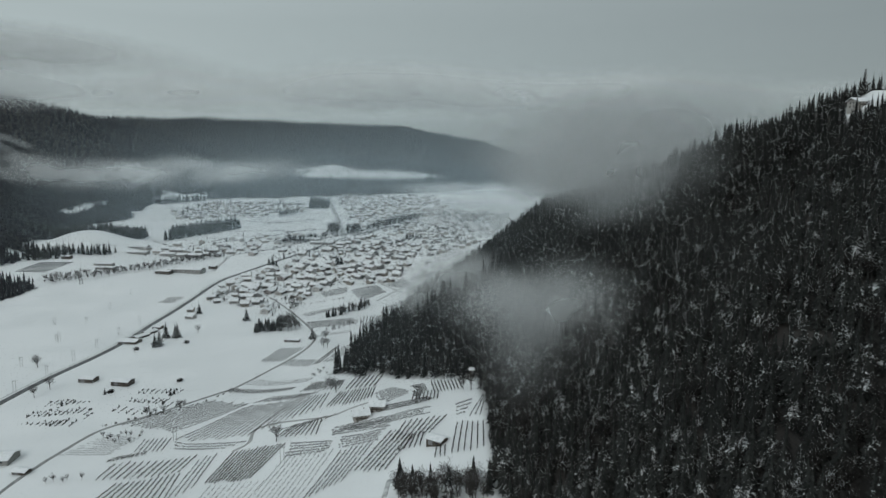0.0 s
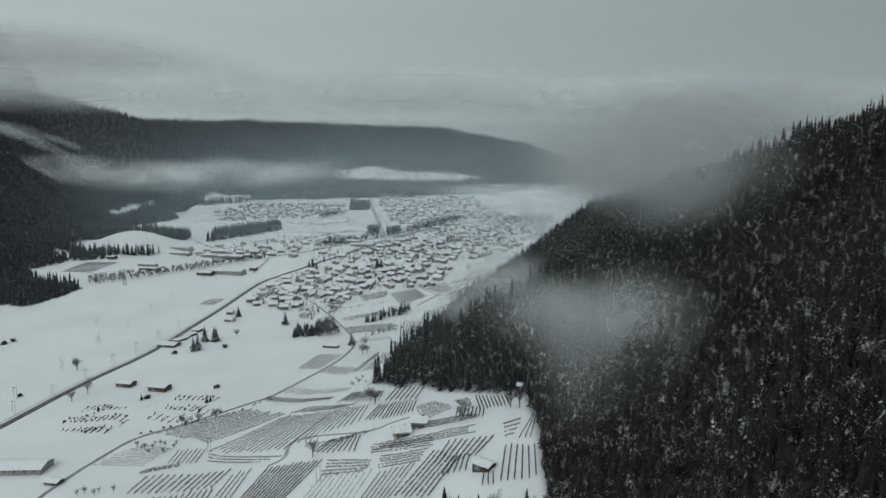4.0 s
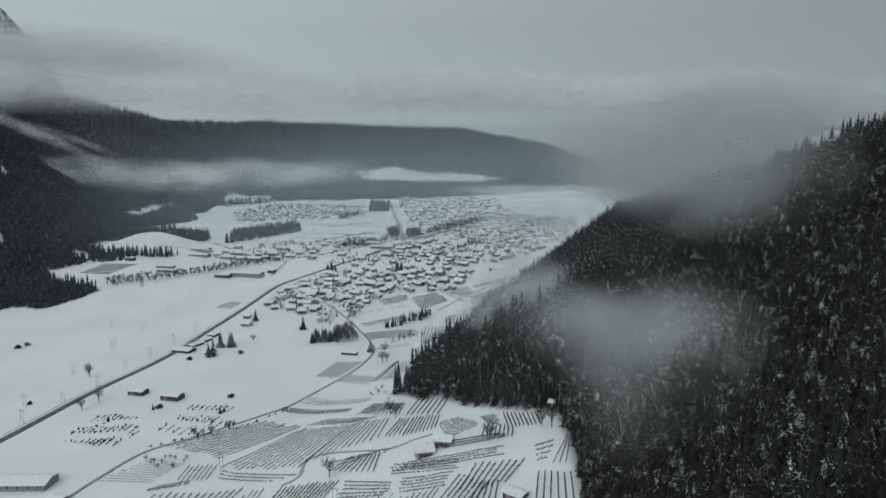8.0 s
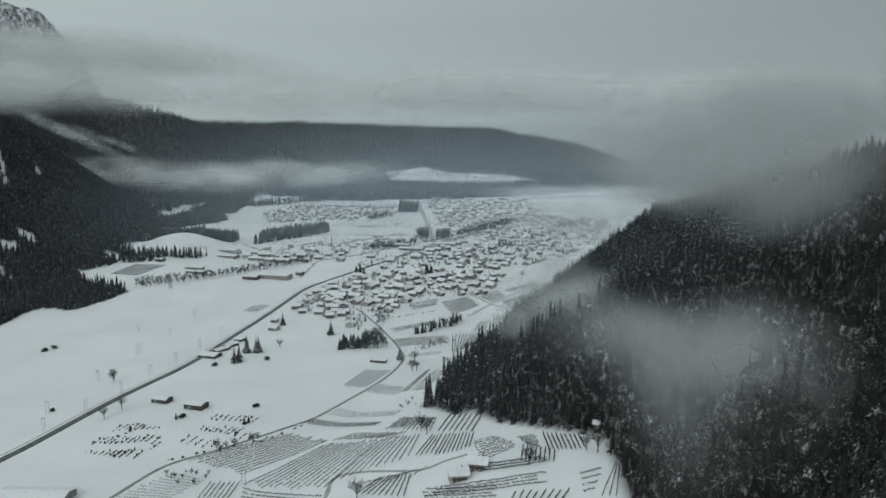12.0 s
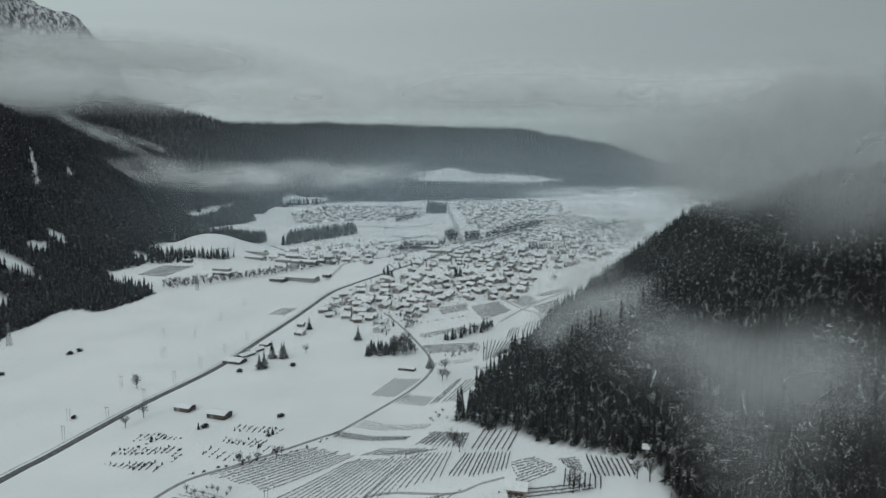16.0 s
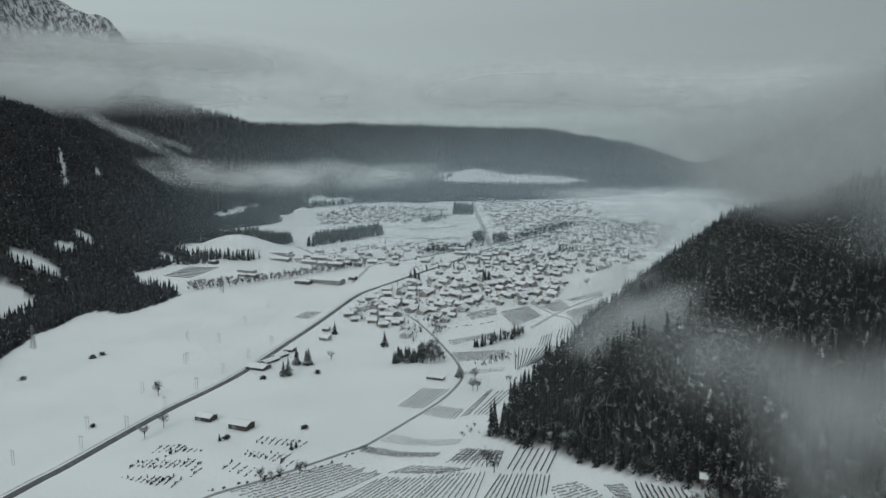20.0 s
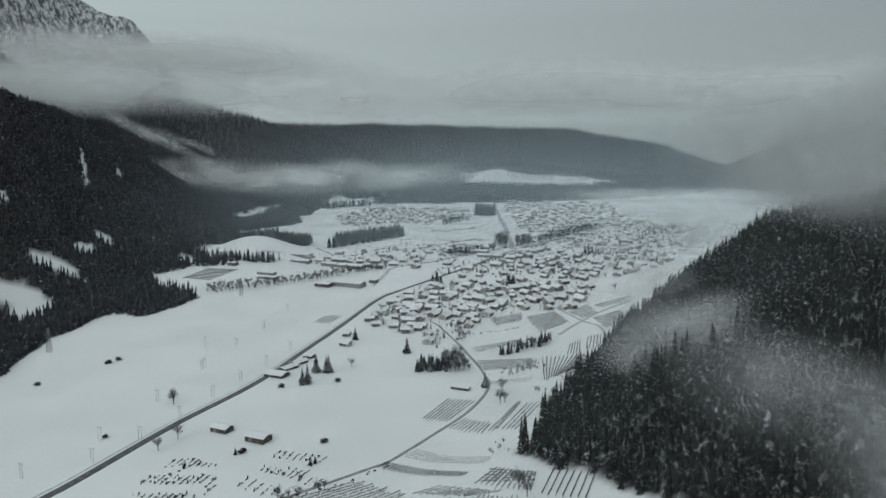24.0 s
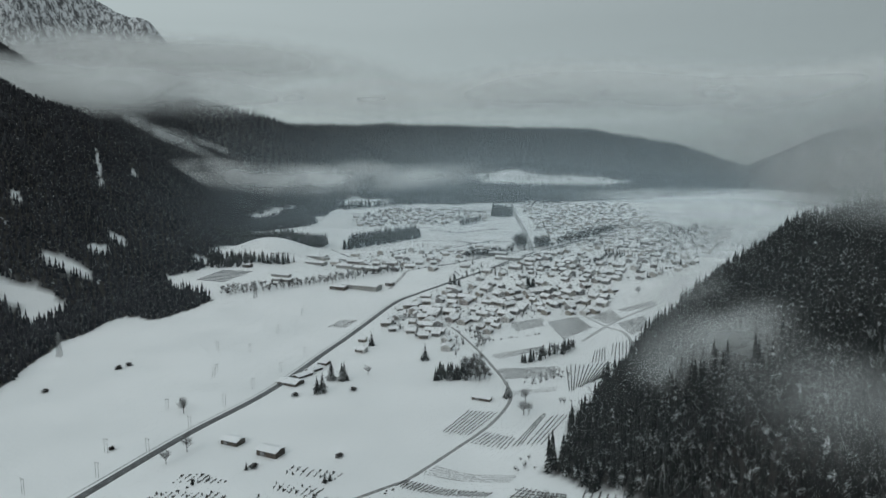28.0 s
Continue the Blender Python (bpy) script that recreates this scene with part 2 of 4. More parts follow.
def valley_floor(x, y):
    d = y - 0.25 * x
    return 0.05 * np.maximum(0.0, d - 900) * smooth(850, 1300, d)


def land(x, y):
    """The height of the ground at places x, y (arrays)."""
    x, y = np.asarray(x, float), np.asarray(y, float)
    xf, zf, xc, zc, xa = (np.interp(y, SLOPE[:, 0], SLOPE[:, k]) for k in range(1, 6))
    base = valley_floor(x, y)
    apron = zf * np.clip((x - xa) / np.maximum(xf - xa, 1), 0, 1) ** 1.25
    climb = np.clip((x - xf) / (xc - xf), 0, 1.0)
    hill = apron + (zc - zf) * climb
    beyond = np.maximum(0, x - xc)
    hill = hill - 0.12 * beyond
    rough = smooth(0, 60, x - xf)
    hill = hill + rough * (fractal(x, y, 90, 3) * 22)
    h = base + np.where(x > xa, np.maximum(hill, 0), 0)
    h = h + smooth(-190, -60, x) * smooth(700, 300, y) * fractal(x, y, 45, 11, 3) * 3
    for k, (points, fall) in enumerate(RIDGES):
        r = ridge_height(x, y, points, fall)
        r = r + fractal(x, y, 300 if k != 3 else 420, 20 + k, 5) * (60, 60, 50, 230, 50, 40)[k] * smooth(0, 160, r)
        h = soft_max(r, h, 14)
    # a snowy knoll and a low mound at the edge of the valley
    h = h + 75 * np.exp(-(((x + 560) / 520) ** 2 + ((y - 3750) / 300) ** 2))
    h = h + 35 * np.exp(-(((x + 712) / 84) ** 2 + ((y - 1290) / 66) ** 2))
    return h


# ---- helpers for things and parts ----
def mesh_of(name, verts, faces, mats, index=None, smooth_faces=False):
    me = bpy.data.meshes.new(name)
    me.from_pydata([tuple(v) for v in verts], [], [tuple(int(i) for i in f) for f in faces])
    for m in mats:
        me.materials.append(m)
    if index is not None:
        me.polygons.foreach_set("material_index", np.asarray(index, dtype=np.int32))
    if smooth_faces:
        me.polygons.foreach_set("use_smooth", np.ones(len(me.polygons), dtype=bool))
    me.update()
    return me


def tri_mesh(name, verts, tris, mats, index=None):
    """A large mesh of triangles straight from arrays."""
    me = bpy.data.meshes.new(name)
    me.vertices.add(len(verts))
    me.vertices.foreach_set("co", np.asarray(verts, dtype=np.float32).ravel())
    me.loops.add(len(tris) * 3)
    me.loops.foreach_set("vertex_index", np.asarray(tris, dtype=np.int32).ravel())
    me.polygons.add(len(tris))
    me.polygons.foreach_set("loop_start", np.arange(0, len(tris) * 3, 3, dtype=np.int32))
    me.polygons.foreach_set("loop_total", np.full(len(tris), 3, dtype=np.int32))
    for m in mats:
        me.materials.append(m)
    if index is not None:
        me.polygons.foreach_set("material_index", np.asarray(index, dtype=np.int32))
    me.update()
    me.validate()
    return me


def part(name, mesh, parent, label="", place=None):
    ob = new(name, mesh)
    ob.parent = parent
    if place is not None:
        ob.matrix_basis = place
    if label:
        tagged(ob, label)
    return ob


def thing(name, place, label, category, group="", kind=""):
    ob = new(name)
    ob.empty_display_size = 0.5
    ob.matrix_basis = place
    return tagged(ob, label, category, group, kind)


def box(w, d, h, x=0, y=0, z=0, bevel=0.0):
    bm = bmesh.new()
    bmesh.ops.create_cube(bm, size=1, matrix=Matrix.Translation((x, y, z + h / 2)) @ Matrix.Diagonal((w, d, h, 1)))
    if bevel:
        bmesh.ops.bevel(bm, geom=bm.edges[:], offset=bevel, segments=1, affect="EDGES")
    return bm


def bm_mesh(name, bm, *mats):
    me = bpy.data.meshes.new(name)
    bm.to_mesh(me)
    bm.free()
    for m in mats:
        me.materials.append(m)
    return me


def at(x, y, z=None):
    return float(land(np.array([x]), np.array([y]))[0]) if z is None else z


# ---- ground: one sheet, finer near the way of the camera ----
def foot_line(y):
    return np.interp(y, SLOPE[:, 0], SLOPE[:, 1])


def crest_line(y):
    return np.interp(y, SLOPE[:, 0], SLOPE[:, 3])


CLEARINGS = [(-700, 1282, 105, 85, 0), (-762, 1717, 85, 120, 0.3), (-809, 906, 34, 16, 0.6), (-837, 996, 12, 24, 0.3), (-856, 1056, 14, 16, 0), (-791, 822, 40, 22, 0.6), (-664, 1100, 110, 60, 0.4), (-929, 939, 16, 7, -0.7), (-927, 2322, 90, 110, 0), (-428, 3361, 300, 190, -0.1), (-188, 3419, 170, 120, -0.1), (-282, 3232, 160, 70, 0)]
CLEARINGS += [(-785, 1180, 16, 18, 0), (276, 415, 18, 24, 0), (-1034, 1307, 34, 5, -0.7), (292, 1890, 14, 30, 0.5), (146, 221, 5, 5, 0), (170, 1127, 9, 7, 0), (-769, 819, 20, 30, 0.6), (-429, 1605, 420, 260, 0), (-451, 1279, 200, 130, 0), (512, 3656, 160, 100, 0), (-614, 1179, 120, 80, 0.3), (-1042, 1220, 80, 3, -0.785), (-985, 1165, 26, 3, -0.7)]


LEFT_WOOD = [(-555, 552), (-578, 601), (-660, 742), (-672, 865), (-628, 859), (-608, 970), (-696, 1002), (-740, 1029), (-784, 1277), (-910, 1553), (-828, 1722), (-935, 2056), (-979, 2395), (-1045, 2343), (-990, 1356), (-905, 839)]


OPEN_LAND = [[(-715, 1530), (-912, 1869), (-861, 1964), (-777, 1932), (-690, 1806), (-640, 1530)], [(-800, 1262), (-760, 1215), (-640, 1225), (-600, 1290), (-640, 1330), (-740, 1325)]]


def inside(poly, x, y):
    """Which places lie in a polygon."""
    r = np.zeros(len(x), bool)
    for (ax, ay), (bx, by) in zip(poly, poly[1:] + poly[:1]):
        if ay != by:
            r ^= ((ay > y) != (by > y)) & (x < (bx - ax) * (y - ay) / (by - ay) + ax)
    return r


def forest_cover(x, y, h):
    """Between 0, open land, and 1, closed forest."""
    wob = fractal(x, y, 40, 51, 3) * 22
    near = smooth(-3, 5, x - foot_line(y) + wob * smooth(400, 560, y) * 1.3)
    near = near * smooth(-40, 0, y + 400) * smooth(1330, 1215, y)
    rise = np.full(x.shape, -1e9)
    for points, fall in RIDGES[:3] + RIDGES[4:]:
        rise = np.maximum(rise, ridge_height(x, y, points, fall))
    rise = rise + fractal(x, y, 120, 61, 4) * 40
    left = smooth(0, 14, rise - valley_floor(x, y) - 4)
    left = np.maximum(left, inside(LEFT_WOOD, x + fractal(x, y, 60, 63, 3) * 30, y + fractal(x, y, 60, 64, 3) * 30))
    d = y - 0.6 * x
    left = np.maximum(left, smooth(2690, 2800, d + fractal(x, y, 260, 65, 5) * 520) * (x < 900))
    c = np.maximum(near, left)
    for cx, cy, rx, ry, a in CLEARINGS:
        u, v = (x - cx) * math.cos(a) + (y - cy) * math.sin(a), -(x - cx) * math.sin(a) + (y - cy) * math.cos(a)
        e = np.hypot(u / rx, v / ry) + fractal(x, y, max(rx, ry) * 0.7, 77, 4) * (1.6 if rx > 150 else 0.9)
        c = c * smooth(0.85, 1.1, e)
    for poly in OPEN_LAND:
        c = np.where(inside(poly, x + fractal(x, y, 50, 66, 3) * 30, y + fractal(x, y, 50, 67, 3) * 30), 0.0, c)
    return c


def rock_cover(x, y, h):
    peak = ridge_height(x, y, *RIDGES[3])
    return smooth(60, 200, peak) * smooth(380, 520, h)


def build_ground():
    fine = np.radians(np.arange(-52, 62.01, 0.2))
    coarse = np.radians(np.arange(66, 308, 6.0))
    az = np.concatenate([fine, coarse])
    r = np.concatenate([[2.0, 20], np.geomspace(45, 900, 240), np.geomspace(904, 5600, 190)])
    A, Rr = np.meshgrid(az, r)
    x, y = Rr * np.sin(A) - 10, Rr * np.cos(A) - 40
    z = land(x, y)
    n, m = len(az), len(r)
    idx = np.arange(n * m).reshape(m, n)
    a, b = idx[:-1, :], idx[1:, :]
    nxt = np.roll(np.arange(n), -1)
    q0, q1, q2, q3 = a.ravel(), a[:, nxt].ravel(), b[:, nxt].ravel(), b.ravel()
    tris = np.concatenate([np.stack([q0, q2, q1], 1), np.stack([q0, q3, q2], 1)])
    verts = np.stack([x.ravel(), y.ravel(), z.ravel()], 1)
    me = tri_mesh("ground", verts, tris, [GROUND])
    for name, f in (("forest_cover", forest_cover), ("rock", rock_cover)):
        att = me.attributes.new(name, "FLOAT", "POINT")
        att.data.foreach_set("value", f(x.ravel(), y.ravel(), z.ravel()).astype(np.float32))
    me.polygons.foreach_set("use_smooth", np.ones(len(me.polygons), dtype=bool))
    ob = new("ground", me)
    tagged(ob, "snow-covered valley floor with steep forested mountain slopes", "ground", kind="structure")


build_ground()


# ---- trees ----
def spruce_proto(rng, height, tiers, arms, width):
    """A spruce: verts and triangles; drooping boughs in tiers round a stem, ragged tips."""
    v, f = [], []
    for k in range(tiers):
        u = k / (tiers - 1)
        z = height * (0.10 + 0.86 * u)
        reach = width * (1 - u) ** 0.85 * rng.uniform(0.85, 1.12) + 0.12
        n = max(4, int(arms * (1 - 0.55 * u)))
        for j in range(n):
            a = 2 * math.pi * (j + rng.uniform(-0.3, 0.3)) / n + k * 1.1
            rr = reach * rng.uniform(0.7, 1.2)
            drop = rr * rng.uniform(0.28, 0.55)
            spread = 0.62 * math.pi / n * 1.5
            i = len(v)
            rise = height * 0.055
            v.append((0, 0, z + rise))
            v.append((rr * 0.6 * math.cos(a - spread), rr * 0.6 * math.sin(a - spread), z - drop * 0.55))
            v.append((rr * math.cos(a), rr * math.sin(a), z - drop))
            v.append((rr * 0.6 * math.cos(a + spread), rr * 0.6 * math.sin(a + spread), z - drop * 0.55))
            v.append((rr * 0.55 * math.cos(a), rr * 0.55 * math.sin(a), z - drop * 0.1))
            f += [(i, i + 1, i + 4), (i + 1, i + 2, i + 4), (i + 4, i + 2, i + 3), (i, i + 4, i + 3)]
    i = len(v)
    v += [(0.22, 0, height * 0.9), (-0.11, 0.19, height * 0.9), (-0.11, -0.19, height * 0.9), (0, 0, height * 1.04)]
    f += [(i, i + 1, i + 3), (i + 1, i + 2, i + 3), (i + 2, i, i + 3)]
    return np.array(v), np.array(f)


def cone_proto(rng, height, tiers, points, width):
    """A spruce far off: a few ragged skirts."""
    v, f = [], []
    for k in range(tiers):
        u = k / tiers
        z0, z1 = height * (0.06 + 0.9 * u), height * min(1.0, 0.06 + 0.9 * (u + 1.35 / tiers))
        i = len(v)
        v.append((0, 0, z1 if k < tiers - 1 else height))
        for j in range(points):
            a = 2 * math.pi * j / points + k
            rr = width * (1 - u) ** 0.9 * (rng.uniform(0.85, 1.15) if j % 2 else rng.uniform(0.45, 0.7))
            v.append((rr * math.cos(a), rr * math.sin(a), z0 - (0.03 * height if j % 2 else -0.02 * height)))
        for j in range(points):
            f.append((i, i + 1 + j, i + 1 + (j + 1) % points))
    return np.array(v), np.array(f)


def bare_proto(rng, height, limbs, twigs):
    """A leafless broad-leaved tree: stem, limbs and fans of twigs."""
    v, f = [], []

    def stick(p, q, w0, w1):
        d = Vector(q) - Vector(p)
        s = d.orthogonal().normalized()
        s2 = d.cross(s).normalized()
        i = len(v)
        for c, w in ((p, w0), (q, w1)):
            for k in range(3):
                a = 2 * math.pi * k / 3
                v.append(tuple(Vector(c) + s * (w * math.cos(a)) + s2 * (w * math.sin(a))))
        for k in range(3):
            m = (k + 1) % 3
            f.append((i + k, i + m, i + 3 + m))
            f.append((i + k, i + 3 + m, i + 3 + k))
    stick((0, 0, -0.5), (0, 0, height * 0.55), 0.025 * height, 0.012 * height)
    for k in range(limbs):
        a = 2.4 * k + rng.uniform(-0.4, 0.4)
        z0 = height * (0.25 + 0.3 * k / limbs)
        rr = height * rng.uniform(0.16, 0.3)
        tip = (rr * math.cos(a), rr * math.sin(a), min(height, z0 + height * rng.uniform(0.25, 0.45)))
        stick((0, 0, z0), tip, 0.01 * height, 0.004 * height)
        for j in range(twigs):
            u = rng.uniform(0.35, 1)
            p = [tip[0] * u, tip[1] * u, z0 + (tip[2] - z0) * u]
            b = rng.uniform(0, 6.28)
            g = height * rng.uniform(0.08, 0.17)
            q = (p[0] + g * math.cos(b), p[1] + g * math.sin(b), p[2] + g * rng.uniform(0.2, 1.1))
            i = len(v)
            w = 0.0065 * height
            v += [tuple(p), (q[0] - w * math.sin(b), q[1] + w * math.cos(b), q[2]), (q[0] + w * math.sin(b), q[1] - w * math.cos(b), q[2] + w)]
            f.append((i, i + 1, i + 2))
    return np.array(v), np.array(f)


RNG = random.Random(7)
NP = np.random.RandomState(5)
FINE = [spruce_proto(RNG, 20, 14, 10, 3.7) for k in range(4)]
FINE_BARE = [bare_proto(RNG, 15, 12, 26) for k in range(3)]
MID = [cone_proto(RNG, 20, 6, 10, 3.2) for k in range(4)]
MID_BARE = [bare_proto(RNG, 15, 7, 10) for k in range(2)]
FAR = [cone_proto(RNG, 17, 2, 6, 3.1) for k in range(3)]


def scatter(name, protos, xs, ys, sizes, mats, label, category, sink=0.4, lean=0.03):
    """Many trees as one mesh."""
    vs, fs, base = [], [], 0
    pick = NP.randint(0, len(protos), len(xs))
    turn = NP.uniform(0, 6.28, len(xs))
    zs = land(xs, ys) - sink
    for k, (pv, pf) in enumerate(protos):
        s = np.nonzero(pick == k)[0]
        if not len(s):
            continue
        c, d = np.cos(turn[s])[:, None], np.sin(turn[s])[:, None]
        w = sizes[s][:, None] * NP.uniform(0.85, 1.2, len(s))[:, None]
        tilt = NP.uniform(-lean, lean, (2, len(s)))[:, :, None]
        hz = pv[:, 2] * sizes[s][:, None]
        x = (pv[:, 0] * c - pv[:, 1] * d) * w + xs[s][:, None] + hz * tilt[0]
        y = (pv[:, 0] * d + pv[:, 1] * c) * w + ys[s][:, None] + hz * tilt[1]
        z = hz + zs[s][:, None]
        vs.append(np.stack([x, y, z], 2).reshape(-1, 3))
        fs.append((pf[None] + (np.arange(len(s)) * len(pv))[:, None, None]).reshape(-1, 3) + base)
        base += len(s) * len(pv)
    me = tri_mesh(name, np.concatenate(vs), np.concatenate(fs), mats)
    return tagged(new(name, me), label, category, kind="stuff")


def spots(x0, x1, y0, y1, step):
    """Jittered places of a square grid."""
    gx, gy = np.meshgrid(np.arange(x0, x1, step), np.arange(y0, y1, step))
    gx, gy = gx.ravel(), gy.ravel()
    return gx + NP.uniform(-0.48, 0.48, len(gx)) * step, gy + NP.uniform(-0.48, 0.48, len(gy)) * step


def grow_forests():
    # the near slope
    x, y = spots(-130, 420, 20, 1330, 4.7)
    h = land(x, y)
    keep = (forest_cover(x, y, h) > NP.uniform(0.25, 0.75, len(x))) & (x < crest_line(y) + 90) & (x > foot_line(y) - 25)
    keep &= fractal(x, y, 30, 91, 2) > -0.26
    x, y = x[keep], y[keep]
    close = np.hypot(x - 20, y - 140) < 420
    leafless = (fractal(x, y, 45, 95, 3) + NP.uniform(-0.2, 0.2, len(x))) > 0.19
    size = NP.uniform(0.62, 1.15, len(x)) * (0.85 + 0.5 * fractal(x, y, 70, 97, 2))
    size = size * (1 - 0.3 * smooth(-70, -10, x - crest_line(y)) * smooth(700, 400, y))
    size = np.where(y > 560, size * NP.choice([0.75, 0.95, 1.1, 1.45], len(x)), size)
    singles = (y > 150) & (y < 330) & close & (np.hypot(x - 75, y - 235) < np.sort(np.hypot(x - 75, y - 235)[close])[259])
    many = ~singles
    for nm, p, s, m, lab, cat in (
            ("near_spruce_forest", FINE, close & ~leafless & many, SPRUCE, "dense dark spruces dusted with snow on a steep slope", "forest"),
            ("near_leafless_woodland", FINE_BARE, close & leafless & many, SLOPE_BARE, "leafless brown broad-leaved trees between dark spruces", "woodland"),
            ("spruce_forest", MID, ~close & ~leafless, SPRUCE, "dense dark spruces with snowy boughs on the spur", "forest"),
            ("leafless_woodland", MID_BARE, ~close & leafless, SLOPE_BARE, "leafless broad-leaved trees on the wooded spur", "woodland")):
        scatter(nm, p, x[s], y[s], size[s], [m], lab, cat)
    stem = bm_mesh("trunk", box(0.34, 0.34, 3.2, 0, 0, -1.0, 0.08), BARK)
    models = []
    for k, (pv, pf) in enumerate(FINE + FINE_BARE):
        conifer = k < len(FINE)
        t = thing("spruce_tree" if conifer else "leafless_tree", pose(0, 0, -500),
                  "tall dark spruce with snow-dusted boughs on the slope" if conifer else "leafless grey-brown tree among spruces on the slope", "tree", "trees on the near slope")
        part("trunk", stem, t)
        part("crown", tri_mesh("crown", pv, pf, [SPRUCE if conifer else SLOPE_BARE]), t)
        models.append(t)
    spare = set(models)
    for j in np.nonzero(singles)[0]:
        k = NP.randint(0, len(FINE)) if not leafless[j] else len(FINE) + NP.randint(0, len(FINE_BARE))
        m = pose(x[j], y[j], at(x[j], y[j]) - 0.3, 0, 0, NP.uniform(0, 360)) @ Matrix.Diagonal((size[j], size[j], size[j], 1))
        if models[k] in spare:
            models[k].matrix_basis = m
            spare.discard(models[k])
        else:
            loc, rot, sca = m.decompose()
            c = copy_thing(models[k], Matrix.LocRotScale(loc, rot, None))
            c.scale = sca
    # the far side of the valley
    x, y = spots(-1900, -420, 480, 2100, 7.4)
    h = land(x, y)
    keep = (forest_cover(x, y, h) > NP.uniform(0.2, 0.8, len(x))) & (np.arctan2(x, y) > -0.98)
    x, y = x[keep], y[keep]
    scatter("valley_side_forest", FAR, x, y, NP.uniform(0.7, 1.25, len(x)), [HAZED_SPRUCE], "dark conifer forest dusted with snow on the mountainside", "forest")
    x, y = spots(-2600, 2300, 2100, 4700, 15)
    h = land(x, y)
    keep = (forest_cover(x, y, h) > NP.uniform(0.2, 0.8, len(x))) & (np.abs(np.arctan2(x + 40, y - 100) + 0.1) < 0.66) & (h < 640) & (rock_cover(x, y, h) < 0.3)
    x, y = x[keep], y[keep]
    scatter("distant_mountain_forest", FAR, x, y, NP.uniform(0.9, 1.7, len(x)), [HAZED_SPRUCE], "far conifer forest on hills below the cloud", "forest")


grow_forests()


def drape(name, points, width, mat, lift, label, category, step=6.0, wobble=0.0):
    """A road or track laid over the land along a smooth line."""
    pts = [Vector((*p, 0)) for p in points]
    line = []
    for k in range(len(pts) - 1):
        p0, p1, p2, p3 = pts[max(k - 1, 0)], pts[k], pts[k + 1], pts[min(k + 2, len(pts) - 1)]
        n = max(2, int((p2 - p1).length / step))
        for j in range(n):
            u = j / n
            line.append(0.5 * ((2 * p1) + (p2 - p0) * u + (2 * p0 - 5 * p1 + 4 * p2 - p3) * u * u + (3 * p1 - p0 - 3 * p2 + p3) * u ** 3))
    line.append(pts[-1])
    cols = np.linspace(-0.5, 0.5, 5)
    verts, faces = [], []
    for k, p in enumerate(line):
        d = (line[min(k + 1, len(line) - 1)] - line[max(k - 1, 0)]).normalized()
        w = width * (1 + wobble * math.sin(k * 1.7) * 0.5)
        for c in cols:
            x, y = p.x + d.y * w * c, p.y - d.x * w * c
            verts.append((x, y, 0))
    a = np.array(verts)
    a[:, 2] = land(a[:, 0], a[:, 1]) + lift
    a[0::5, 2] -= lift + 0.3
    a[4::5, 2] -= lift + 0.3
    for k in range(len(line) - 1):
        for j in range(4):
            i = k * 5 + j
            faces.append((i, i + 5, i + 6, i + 1))
    return tagged(new(name, mesh_of(name, a, faces, [mat])), label, category, kind="structure")


# ---- plan: roads, fields, woods ----
MAIN_ROAD = [(-368, 180), (-364, 320), (-361, 436), (-359, 464), (-357, 560), (-348, 664), (-355, 805), (-361, 1002), (-344, 1076), (-321, 1137), (-278, 1259), (-233, 1418), (-159, 1593), (-53, 1819)]
SIDE_ROAD = [(-393, 1089), (-401, 1170), (-403, 1225), (-349, 1298), (-270, 1440), (-189, 1585)]
LANE = [(-256, 317), (-260, 358), (-259, 388), (-256, 412), (-248, 448), (-224, 477), (-185, 530), (-180, 537), (-164, 583), (-147, 640), (-142, 698), (-155, 741), (-175, 784), (-201, 836), (-234, 895), (-252, 922)]
VINE_LANE = [(-136, 396), (-128, 405), (-130, 430), (-112, 433), (-78, 421), (-64, 428), (-51, 431)]
HILL_LANE = [(-95, 900), (-72, 971), (-45, 1034), (-6, 1103)]
HILL_LANE_2 = [(-98, 1020), (-68, 973), (-45, 939), (-32, 783)]
WOOD_LANE = [(-27, 279), (-26, 297)]
FAR_STREET = [(-418, 2372), (-358, 2082), (-292, 1786), (-254, 1609), (-226, 1465)]

GLASS_FIELD = [(-715, 1066), (-663, 1064), (-661, 1140), (-717, 1135)]

drape("road", MAIN_ROAD, 8.4, ROAD, 0.45, "straight dark wet asphalt road across snowy fields", "road")
drape("road_verge", [(x - 6.0, y) for x, y in MAIN_ROAD[:9]], 1.2, TRACK, 0.3, "grey slush along the edge of the road", "verge")
drape("side_road", SIDE_ROAD, 7.0, TRACK, 0.4, "snow-covered side road at the edge of the village", "road")
drape("lane", LANE, 3.6, EARTH_DARK, 0.4, "narrow dark lane below the vineyards", "lane", wobble=0.15)
drape("vineyard_lane", VINE_LANE, 3.4, EARTH, 0.35, "winding farm track between the vineyards", "track", 4, 0.3)
drape("hill_track", HILL_LANE, 5.5, TRACK, 0.4, "snowy track between vineyards", "track")
drape("hill_track", HILL_LANE_2, 5.0, TRACK, 0.45, "snowy track along the edge of the wood", "track")
drape("wood_track", WOOD_LANE, 3.4, TRACK, 0.35, "snowy track into the wood", "track")
drape("far_street", FAR_STREET, 14, TRACK, 0.6, "straight snowy street through the far town", "road")


